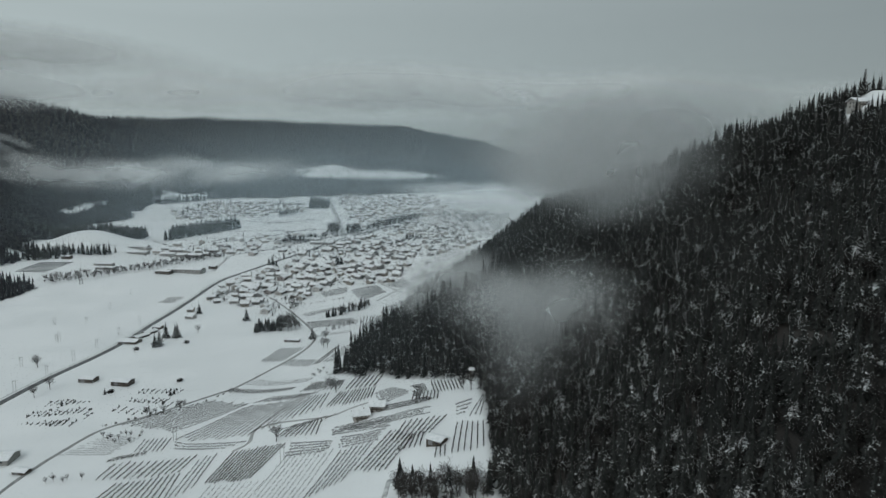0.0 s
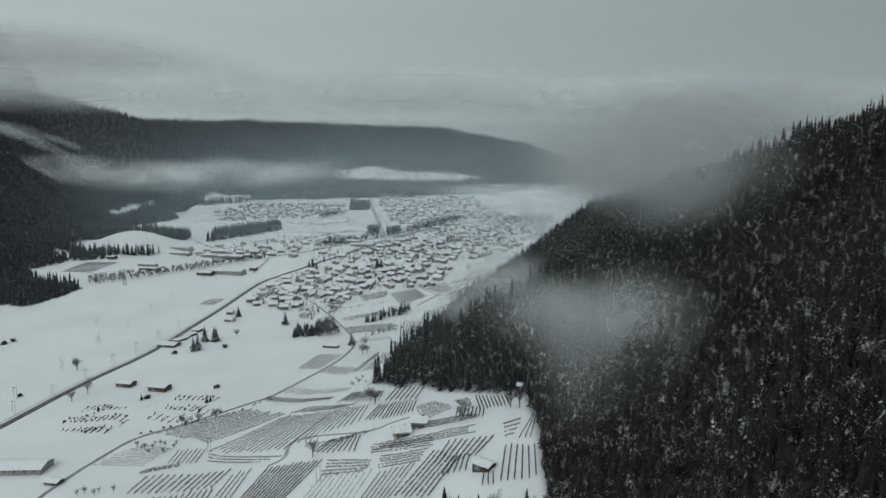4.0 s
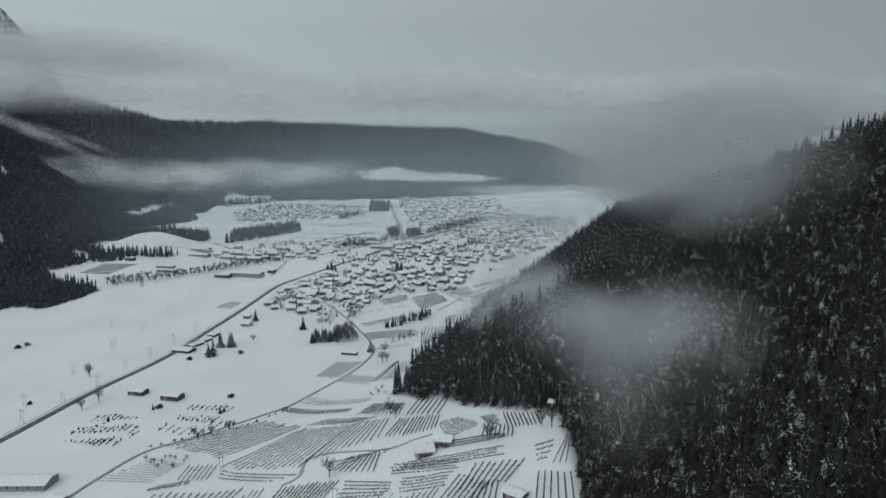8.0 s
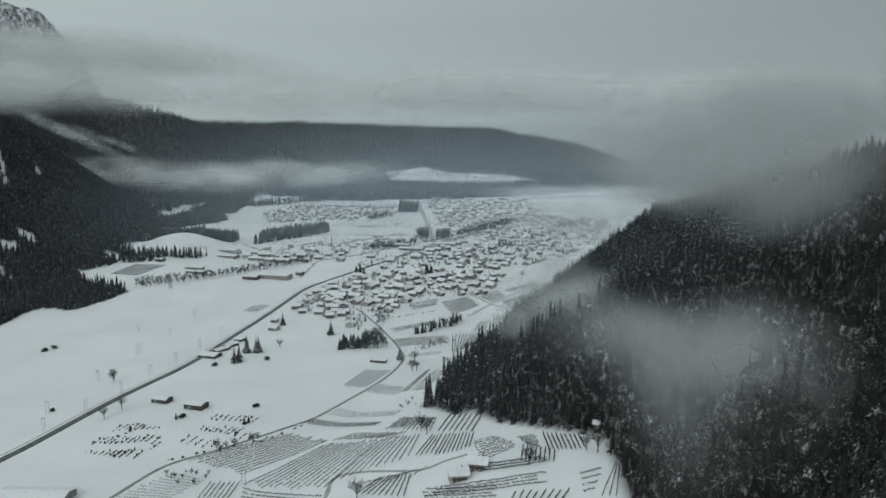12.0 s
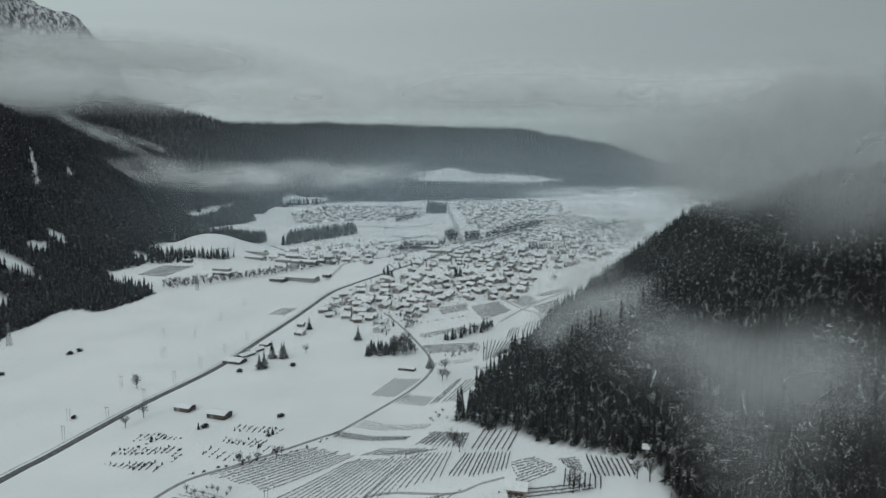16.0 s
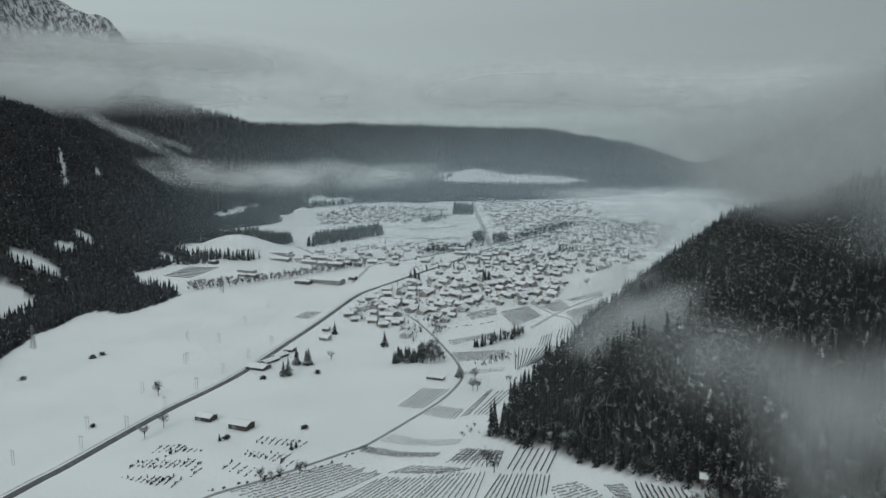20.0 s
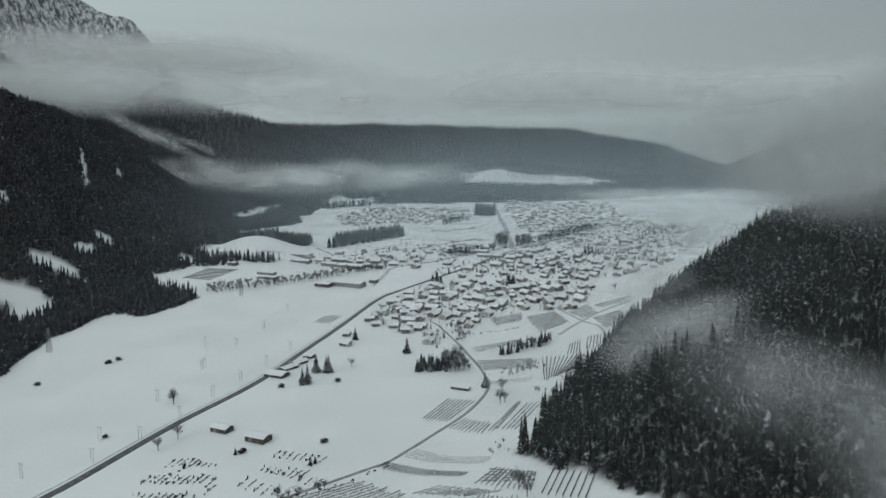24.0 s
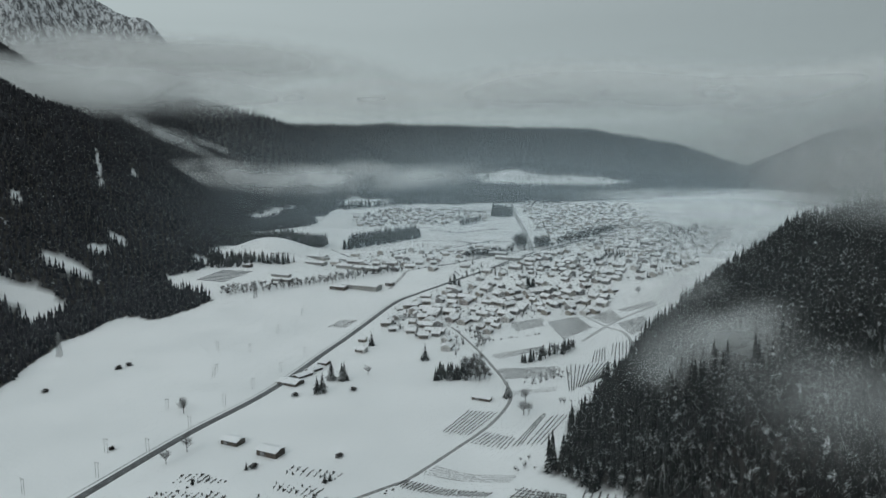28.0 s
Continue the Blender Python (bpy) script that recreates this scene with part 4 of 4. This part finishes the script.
# ---- houses ----
def gable_mesh(w, d, h, rise, mat):
    """Walls with two gables; the ridge runs along x."""
    v = [(-w / 2, -d / 2, -4.0), (w / 2, -d / 2, -4.0), (w / 2, d / 2, -4.0), (-w / 2, d / 2, -4.0),
         (-w / 2, -d / 2, h), (w / 2, -d / 2, h), (w / 2, d / 2, h), (-w / 2, d / 2, h), (-w / 2, 0, h + rise), (w / 2, 0, h + rise)]
    f = [(0, 1, 5, 4), (2, 3, 7, 6), (1, 2, 6, 9, 5), (3, 0, 4, 8, 7), (4, 5, 9, 8), (6, 7, 8, 9)]
    return mesh_of("wall", v, f, [mat])


def roof_mesh(w, d, h, rise, over, thick, top, under):
    """Two sloping slabs with eaves; snow above, boards below."""
    v, f, m = [], [], []
    pitch = rise / (d / 2)
    for sgn in (-1, 1):
        i = len(v)
        y1 = sgn * (d / 2 + over)
        z1 = h - over * pitch
        for x in (-w / 2 - over, w / 2 + over):
            v += [(x, 0, h + rise + 0.02), (x, y1, z1 + 0.02), (x, y1, z1 + thick), (x, 0, h + rise + thick + 0.1)]
        quads = [(0, 1, 5, 4), (3, 7, 6, 2), (1, 2, 6, 5), (0, 3, 2, 1), (4, 5, 6, 7)]
        for k, q in enumerate(quads):
            f.append(tuple(i + j for j in (q if sgn > 0 else q[::-1])))
            m.append(1 if k == 0 else 0)
    return mesh_of("roof", v, f, [top, under], m)


PANE_MESH = bm_mesh("window", box(1.05, 0.14, 1.35, bevel=0.03), PANE)
PANE_SIDE = bm_mesh("window", box(0.14, 1.05, 1.35, bevel=0.03), PANE)
DOOR_MESH = bm_mesh("door", box(1.1, 0.16, 2.1, bevel=0.03), TIMBER)
CHIMNEY_MESH = bm_mesh("chimney", box(0.8, 0.8, 2.0, bevel=0.05), CONCRETE)


def house_model(w, d, h, mat, label, windows=True):
    rise = d * 0.24
    t = thing("house", pose(0, 0, -900), label, "house", "houses of the village")
    part("wall", gable_mesh(w, d, h, rise, mat), t)
    roof = part("roof", roof_mesh(w, d, h, rise, 1.25, 0.5, ROOF_SNOW, TIMBER), t, "thick snow on a wide-eaved gable roof")
    part("chimney", CHIMNEY_MESH, roof, place=pose(w * 0.22, d * 0.12, h + rise * 0.7))
    if windows:
        for level in range(int(h // 2.9)):
            z = 1.0 + 2.9 * level
            for k in range(int(w // 3.4)):
                x = (k - (int(w // 3.4) - 1) / 2) * 3.2
                for sgn in (-1, 1):
                    if level == 0 and k == 0 and sgn < 0:
                        part("door", DOOR_MESH, t, place=pose(x, sgn * d / 2, 0))
                    else:
                        part("window", PANE_MESH, t, place=pose(x, sgn * d / 2, z))
            for k in range(int(d // 4.2)):
                y = (k - (int(d // 4.2) - 1) / 2) * 3.4
                for sgn in (-1, 1):
                    part("window", PANE_SIDE, t, place=pose(sgn * w / 2, y, z))
        slab = bm_mesh("balcony", box(w * 0.8, 1.3, 0.9, 0, -d / 2 - 0.66, 2.75, 0.04), TIMBER)
        if h > 5.5:
            part("balcony", slab, t, "weathered timber balcony")
    return t


MODELS = {"near": [], "far": []}
for k, (w, d, h) in enumerate(((12, 10, 5.9), (14, 11, 5.9), (10, 9, 5.8), (16, 12, 6.2), (12, 11, 6.4), (19, 12, 5.9))):
    MODELS["near"].append(house_model(w, d, h, WALLS[k % 5], ("cream", "white", "ochre", "rose", "grey")[k % 5] + " rendered village house with a snow-covered roof"))
FAR_HOUSES = []
USED = set()
TAKEN = []


def set_house(model, x, y, turn, size=1.0):
    m = pose(x, y, at(x, y) - 0.7, 0, 0, turn)
    if model in USED:
        t = copy_thing(model, m)
    else:
        USED.add(model)
        model.matrix_basis = m
        t = model
    t.scale = (size, size, size)
    TAKEN.append((x, y))
    return t


def house(x, y):
    set_house(RNG.choice(MODELS["near"][:3]), x, y, RNG.uniform(-20, 20), 0.8)


ROAD_DOTS = np.array([(ax + (bx - ax) * u, ay + (by - ay) * u) for line in (MAIN_ROAD, SIDE_ROAD, LANE, FAR_STREET) for (ax, ay), (bx, by) in zip(line, line[1:]) for u in np.linspace(0, 1, 24)])


def town(poly, spacing, kind):
    xs, ys = zip(*poly)
    x, y = spots(min(xs), max(xs) + spacing, min(ys), max(ys) + spacing, spacing)
    keep = inside(poly, x, y)
    for px, py in zip(x[keep], y[keep]):
        if np.hypot(ROAD_DOTS[:, 0] - px, ROAD_DOTS[:, 1] - py).min() < 14 or RNG.random() < 0.12:
            continue
        if TAKEN and min((px - a) ** 2 + (py - b) ** 2 for a, b in TAKEN) < (spacing * 0.6) ** 2:
            continue
        grain = 25 * math.sin(px * 0.011) + 20 * math.cos(py * 0.008)
        if kind == "far":
            FAR_HOUSES.append((px, py, radians(grain + RNG.choice((0, 90)) + RNG.uniform(-10, 10))))
            TAKEN.append((px, py))
            continue
        set_house(RNG.choice(MODELS[kind]), px, py, grain + RNG.choice((0, 90)) + RNG.uniform(-10, 10), RNG.uniform(0.72, 1.1))


def shed(x, y, w, d, h, turn=-9):
    rise = d * 0.13
    t = thing("farm_shed", pose(x, y, at(x, y), 0, 0, turn), "long low works hall with a snow-covered roof" if w >= 30 else "low timber shed with a snow-covered roof", "shed", "sheds of the valley")
    big = w >= 30
    part("wall", gable_mesh(w, d, h, rise, CONCRETE if big else TIMBER), t, "pale grey concrete walls" if big else "dark weathered timber walls")
    part("roof", roof_mesh(w, d, h, rise, 0.8, 0.4, ROOF_SNOW, TIMBER), t, "snow-covered low gable roof")
    door = bm_mesh("sliding_door", box(min(3.4, w * 0.3), 0.18, min(3, h * 0.8), -w * 0.2, -d / 2, 0, 0.04), STEEL)
    part("sliding_door", door, t)
    for k in range(int(w // 7)):
        part("window", PANE_MESH, t, place=pose((k - (int(w // 7) - 1) / 2) * 6 + 2, -d / 2, h * 0.45))
    TAKEN.append((x, y))


def hilltop(x, y):
    set_house(MODELS["near"][0], x, y, 10, 0.8)
    pylon(x + 12, y + 14).scale = (0.55, 0.55, 0.62)


# ---- poles and pylons ----
def sticks(pairs, w):
    bm = bmesh.new()
    for p, q in pairs:
        d = Vector(q) - Vector(p)
        m = Matrix.Translation((Vector(p) + Vector(q)) / 2) @ d.to_track_quat("Z", "Y").to_matrix().to_4x4() @ Matrix.Diagonal((w, w, d.length, 1))
        bmesh.ops.create_cube(bm, size=1, matrix=m)
    return bm


POST = bm_mesh("post", box(0.22, 0.22, 11.0, 0, 0, -1.0, 0.06), CONCRETE)
CROSSBAR = bm_mesh("crossbar", box(3.6, 0.16, 0.2, 0, 0, 9.6, 0.04), STEEL)
KNOB = bm_mesh("insulator", box(0.22, 0.22, 0.6, 0, 0, 9.8, 0.06), STEEL)


def pole(x, y):
    t = thing("power_pole", pose(x, y, at(x, y), 0, 0, RNG.uniform(-10, 10)), "slim twin-post power pole in a snowy field", "power pole", "power poles across the fields")
    for k in (-1.1, 1.1):
        part("post", POST, t, place=pose(k, 0, 0))
    part("crossbar", CROSSBAR, t)
    for k in (-1.7, 0, 1.7):
        part("insulator", KNOB, t, place=pose(k, 0, 0))


def pylon(x, y):
    t = thing("lattice_pylon", pose(x, y, at(x, y), 0, 0, 20), "tall grey steel lattice power pylon", "pylon", "pylons")
    top, base = 26.0, 2.3
    corners = [(-1, -1), (1, -1), (1, 1), (-1, 1)]
    lean = lambda z: base + (0.45 - base) * z / top
    for cx, cy in corners:
        part("leg", bm_mesh("leg", sticks([((cx * base, cy * base, -1), (cx * 0.45, cy * 0.45, top))], 0.26), STEEL), t)
    for k in range(9):
        z0, z1 = top * k / 9, top * (k + 1) / 9
        pairs = []
        for (ax, ay), (bx, by) in zip(corners, corners[1:] + corners[:1]):
            pairs.append(((ax * lean(z0), ay * lean(z0), z0), (bx * lean(z1), by * lean(z1), z1)))
            pairs.append(((bx * lean(z0), by * lean(z0), z0), (ax * lean(z1), ay * lean(z1), z1)))
        part("brace", bm_mesh("brace", sticks(pairs, 0.13), STEEL), t)
    for z, r in ((18.5, 4.2), (21.5, 3.4), (24.5, 2.6)):
        part("arm", bm_mesh("arm", sticks([((-r, 0, z), (r, 0, z)), ((-r, 0, z), (0, 0, z + 1.2)), ((r, 0, z), (0, 0, z + 1.2))], 0.18), STEEL), t)
    return t


def greenhouse_field(x, y):
    """Long glazed tables in rows on a snowy shelf."""
    a, b, c, d = (Vector(p) for p in GLASS_FIELD)
    t = thing("glasshouse_field", pose(a.x, a.y, at(a.x, a.y)), "rows of long dark glazed greenhouse roofs in snow", "greenhouses")
    origin = Vector((a.x, a.y, at(a.x, a.y)))
    for k in range(9):
        u = k / 8
        p, q = a.lerp(d, u), b.lerp(c, u)
        e = (q - p).normalized()
        s = Vector((-e.y, e.x)) * (0.24 * (d - a).length / 8)
        zs = [at(p.x, p.y), at(q.x, q.y)]
        v = []
        for pt, z in ((p, zs[0]), (q, zs[1])):
            v += [Vector((pt.x - s.x, pt.y - s.y, z + 0.35)) - origin, Vector((pt.x, pt.y, z + 0.75)) - origin, Vector((pt.x + s.x, pt.y + s.y, z + 0.35)) - origin,
                  Vector((pt.x + s.x, pt.y + s.y, z - 1)) - origin, Vector((pt.x - s.x, pt.y - s.y, z - 1)) - origin]
        f = [(0, 1, 6, 5), (1, 2, 7, 6), (2, 3, 8, 7), (4, 0, 5, 9), (0, 4, 3, 2, 1), (5, 6, 7, 8, 9)]
        part("glazed_row", mesh_of("glazed_row", v, f, [NETTING]), t)


shed(-316, 556, 14, 9, 3.6)
shed(-281, 547, 16, 10, 4.2)
shed(-340, 683, 20, 13, 2.8)
shed(-339, 705, 18, 8, 2.4, 70)
shed(-337, 723, 16, 8, 2.6, 70)
shed(-337, 745, 10, 8, 2.8)
shed(-165, 688, 16, 6, 2.6)
shed(-300, 397, 42, 15, 3.8, 6)
shed(-263, 382, 9, 6, 2.2)
shed(-3, 322, 9, 7, 3.2, -35)
shed(22, 421, 7, 5, 2.8)
shed(-436, 1082, 62, 18, 6)
shed(-468, 1069, 26, 12, 5)
shed(-400, 1109, 12, 9, 5)
shed(-601, 1262, 44, 16, 4)
shed(-584, 1226, 40, 14, 3.6)
shed(-538, 1273, 40, 16, 3.8)
shed(-476, 1205, 50, 18, 5)
shed(-520, 1212, 30, 14, 5)
shed(-594, 1119, 34, 9, 4)
shed(-576, 1091, 34, 9, 4)
shed(-688, 1169, 16, 10, 5)
shed(-296, 1400, 60, 16, 6)
shed(-256, 1363, 50, 14, 5)
house(-53, 400)
house(-43, 409)
house(-318, 796)
house(-333, 835)
house(-304, 927)
house(-272, 895)
hilltop(268, 424)
pole(-402, 596)
pole(-390, 519)
pole(-418, 680)
pole(-430, 761)
pole(-454, 924)
pole(-444, 843)
pole(-467, 758)
pole(-394, 459)
pole(-420, 688)
pole(-368, 488)
pole(-363, 527)
pole(-361, 569)
pole(-364, 617)
pole(-364, 660)
pole(-365, 709)
pole(-367, 763)
pole(-93, 355)
pole(-187, 430)
pylon(-612, 696)
pylon(-564, 991)
lone_tree(-305, 665, 'spruce')
lone_tree(-302, 669, 'spruce')
lone_tree(-309, 702, 'spruce')
lone_tree(-299, 703, 'spruce')
lone_tree(-297, 704, 'spruce')
lone_tree(-244, 784, 'spruce')
lone_tree(-317, 822, 'spruce')
lone_tree(-282, 725, 'bare')
lone_tree(-386, 595, 'bare')
lone_tree(-145, 698, 'spruce')
lone_tree(-390, 524, 'bush')
lone_tree(-521, 677, 'bush')
lone_tree(-520, 689, 'bush')
lone_tree(-129, 692, 'bare')
lone_tree(-234, 555, 'bush')
lone_tree(-83, 483, 'bare')
lone_tree(-107, 396, 'bare')
lone_tree(-393, 604, 'bare')
lone_tree(-339, 515, 'bare')
lone_tree(-338, 535, 'bare')
lone_tree(-284, 522, 'fir')
lone_tree(-281, 526, 'bush')
lone_tree(-280, 872, 'spruce')
lone_tree(-126, 663, 'bare')
lone_tree(-122, 664, 'bare')
lone_tree(-247, 786, 'bush')
lone_tree(-28, 1154, 'bare')
lone_tree(-534, 605, 'bush')
lone_tree(-320, 654, 'bush')
lone_tree(-278, 680, 'bush')
lone_tree(-305, 496, 'fir')
lone_tree(-228, 520, 'fir')
lone_tree(-226, 523, 'fir')
lone_tree(-16, 399, 'bare')
lone_tree(13, 400, 'bare')
lone_tree(18, 395, 'bare')
lone_tree(-89, 495, 'bare')
greenhouse_field(-699, 1047)

town([(-332, 879), (-344, 989), (-311, 1119), (-180, 1178), (-64, 1177), (-59, 1105), (-94, 1015), (-151, 1005), (-185, 963), (-196, 890), (-207, 822), (-225, 807), (-260, 855), (-311, 885)], 19, 'near')
town([(-330, 1225), (-164, 1503), (-42, 1353), (-65, 1201), (-175, 1210), (-316, 1153)], 24, 'near')
town([(-325, 2061), (23, 2044), (133, 1848), (38, 1571), (-95, 1467), (-228, 1658)], 25, 'far')
town([(-790, 1855), (-755, 2137), (-444, 2152), (-411, 1904), (-534, 1777), (-696, 1711)], 28, 'far')
town([(-528, 1250), (-403, 1335), (-304, 1283), (-333, 1234), (-423, 1200)], 25, 'near')
town([(-409, 2479), (-35, 2473), (24, 2071), (-329, 2089)], 30, 'far')
town([(-489, 1388), (-328, 1502), (-272, 1453), (-362, 1346)], 26, 'far')
town([(-53, 1799), (42, 1647), (-9, 1235), (-56, 1204), (-42, 1364)], 30, 'far')
town([(-11, 1893), (205, 1950), (178, 1723), (75, 1395), (-9, 1235), (-33, 1366)], 32, 'far')
town([(-603, 1267), (-487, 1381), (-423, 1261), (-527, 1199)], 30, 'far')
town([(123, 3345), (557, 3482), (381, 2972), (164, 2914)], 60, 'far')
town([(-953, 2233), (-893, 2464), (-835, 2304), (-887, 2174)], 40, 'far')
town([(-620, 3480), (-560, 3640), (-300, 3650), (-160, 3520), (-300, 3430)], 62, 'far')
town([(-250, 3544), (-56, 4136), (-28, 3607), (-216, 3441)], 50, 'far')


def far_town():
    """Houses too far off to tell apart, in one mesh."""
    v, f, m = [], [], []
    for x, y, a in FAR_HOUSES:
        w, d, h = RNG.uniform(9, 18), RNG.uniform(8, 12), RNG.uniform(3.4, 6.0)
        rise, z, o, i = d * 0.24, at(x, y), 1.1, len(v)
        pts = [(-w / 2, -d / 2, -1), (w / 2, -d / 2, -1), (w / 2, d / 2, -1), (-w / 2, d / 2, -1), (-w / 2, -d / 2, h), (w / 2, -d / 2, h), (w / 2, d / 2, h), (-w / 2, d / 2, h),
               (-w / 2 - o, -d / 2 - o, h - 0.2), (w / 2 + o, -d / 2 - o, h - 0.2), (w / 2 + o, d / 2 + o, h - 0.2), (-w / 2 - o, d / 2 + o, h - 0.2), (-w / 2 - o, 0, h + rise + 0.3), (w / 2 + o, 0, h + rise + 0.3)]
        for px, py, pz in pts:
            v.append((x + px * math.cos(a) - py * math.sin(a), y + px * math.sin(a) + py * math.cos(a), z + pz))
        mat = RNG.randrange(1, 4)
        for q, k in (((0, 1, 5, 4), mat), ((1, 2, 6, 5), mat), ((2, 3, 7, 6), mat), ((3, 0, 4, 7), mat), ((8, 9, 13, 12), 0), ((10, 11, 12, 13), 0), ((9, 10, 13), mat), ((11, 8, 12), mat), ((8, 11, 10, 9), mat)):
            f.append(tuple(i + j for j in q))
            m.append(k)
    me = mesh_of("far_town_houses", v, f, [ROOF_SNOW, WALLS[0], WALLS[1], WALLS[4]], m)
    tagged(new("far_town_houses", me), "small far houses with snow-covered roofs in the town", "houses", kind="stuff")


far_town()


# ---- cloud and mist ----
def fog_bank(name, center, radii, facing, layers, density, size, seed, label, low=0.4, high=0.68, flat=1.0, category="mist", white=(0.74, 0.775, 0.785), tilt=0.0):
    """A bank of cloud: many thin veils one behind the other; facing: the heading in degrees across which the veils lie."""
    a = radians(facing)
    mat = fog_material("mist_%d" % seed, center, radii, density, size, seed, low, high, flat, a, white, radians(tilt))
    turn = Matrix.Rotation(a, 3, "Z") @ Matrix.Rotation(radians(tilt), 3, "Y")
    bank = thing(name, pose(*center), label, category)
    rng = random.Random(seed)
    for k in range(layers):
        u = -0.92 + 1.84 * (k + 0.5) / layers
        span = math.sqrt(1.5625 - u * u)
        w, hgt = radii[0] * span, radii[2] * span
        nx, nz = 16, 8
        verts, faces = [], []
        for j in range(nz + 1):
            for i in range(nx + 1):
                p, q = -1 + 2 * i / nx, -1 + 2 * j / nz
                lx = p * w
                ly = u * radii[1] + radii[1] / layers * (0.3 * math.sin(2.3 * p + k) + 0.2 * math.cos(2.9 * q + 1.7 * k))
                verts.append(turn @ Vector((lx, ly, q * hgt)))
        for j in range(nz):
            for i in range(nx):
                s = j * (nx + 1) + i
                # only what lies within the oval outline of the bank
                if min(math.hypot(-1 + 2 * (i + a1) / nx, -1 + 2 * (j + b1) / nz) for a1 in (0, 1) for b1 in (0, 1)) >= 1:
                    continue
                faces.append((s, s + 1, s + nx + 2, s + nx + 1))
        part("veil", mesh_of("veil", verts, faces, [mat], smooth_faces=True), bank)
    return bank


# the third, for crest clouds, has the shade of their thick undersides painted in
PALE, BLUE, UNDERSIDE_SHADE = (0.95, 0.975, 0.98), (0.57, 0.70, 0.77), (0.6, 0.635, 0.645)
fog_bank("hillside_mist", (38, 622, 68), (98, 95, 44), -4, 13, 0.50, 55, 1, "thick grey puff of mist resting on the wooded spur", 0.30, 0.60)
fog_bank("hillside_mist", (66, 335, 108), (60, 95, 46), -12, 12, 0.32, 46, 3, "faint wisps of mist between the spruces", 0.30, 0.62)
fog_bank("hillside_mist", (38, 470, 90), (64, 110, 40), -8, 10, 0.27, 50, 2, "thin grey mist hanging over the spruce slope", 0.32, 0.64)
fog_bank("hillside_mist", (20, 930, 50), (80, 150, 44), 0, 10, 0.14, 60, 11, "grey mist drifting along the foot of the wooded spur", 0.28, 0.6)
fog_bank("crest_cloud", (250, 1050, 215), (290, 250, 108), 4, 11, 0.46, 120, 4, "grey cloud spilling over the wooded crest", 0.22, 0.58, category="cloud", white=UNDERSIDE_SHADE)
fog_bank("crest_cloud", (160, 860, 184), (112, 150, 48), -8, 11, 0.21, 80, 18, "grey cloud filling the saddle of the wooded spur", 0.22, 0.58, category="cloud", white=UNDERSIDE_SHADE)
fog_bank("crest_cloud", (132, 500, 200), (95, 140, 62), -12, 12, 0.40, 60, 13, "grey cloud drifting past the steep wooded slope", 0.26, 0.6, category="cloud", white=UNDERSIDE_SHADE)
fog_bank("crest_cloud", (450, 1400, 250), (420, 380, 160), 8, 9, 0.5, 160, 10, "thick grey cloud behind the wooded crest", 0.2, 0.5, category="cloud", white=UNDERSIDE_SHADE)
fog_bank("valley_mist", (200, 1480, 62), (340, 480, 80), 0, 9, 0.36, 130, 5, "pale mist lying over the far end of the town", 0.30, 0.66, 2.0, white=(0.68, 0.72, 0.735))
fog_bank("valley_mist", (-880, 1800, 178), (680, 240, 54), 24, 10, 0.40, 120, 6, "long low band of mist along the forested mountain foot", 0.30, 0.64, 2.0, white=PALE)
fog_bank("valley_mist", (280, 2650, 98), (900, 260, 38), 0, 7, 0.45, 200, 7, "pale band of mist over the far town", 0.3, 0.6, 2.5, white=PALE)
fog_bank("cloud_deck", (-100, 4000, 655), (2800, 260, 185), 0, 9, 0.40, 420, 8, "low grey cloud deck hiding the mountain tops", 0.05, 0.5, 3.0, "cloud", PALE)
fog_bank("cloud_deck", (-1950, 2450, 640), (1500, 320, 130), 38, 9, 0.42, 360, 9, "bright cloud band across the rocky mountain", 0.1, 0.55, 3.0, "cloud", PALE)
fog_bank("cloud_deck", (-1426, 1493, 404), (900, 170, 88), 40, 9, 0.56, 160, 14, "soft grey cloud lying on the wooded ridge", 0.14, 0.55, 2.0, "cloud", PALE)
fog_bank("ridge_mist", (-1265, 1705, 292), (230, 50, 24), 38, 6, 0.34, 60, 15, "long wisp of mist rising along the wooded ridge", 0.30, 0.62, 1.5, white=PALE, tilt=28)
fog_bank("ridge_mist", (-1200, 1800, 265), (150, 50, 16), 38, 5, 0.24, 50, 16, "short wisp of mist below the wooded ridge", 0.34, 0.64, 1.5, white=PALE, tilt=24)
fog_bank("valley_haze", (-120, 560, 70), (520, 330, 170), 0, 6, 0.017, 500, 19, "very thin haze over the snowy fields and vineyards", 0.0, 0.3, 1.0, "haze", BLUE)
fog_bank("valley_haze", (-420, 1380, 110), (1050, 560, 210), 0, 7, 0.075, 500, 17, "thin blue-grey winter haze over the village", 0.0, 0.3, 1.0, "haze", BLUE)
fog_bank("valley_haze", (0, 2300, 150), (3200, 1500, 420), 0, 6, 0.133, 900, 12, "thin winter haze filling the valley", 0.0, 0.3, 1.0, "haze", BLUE)
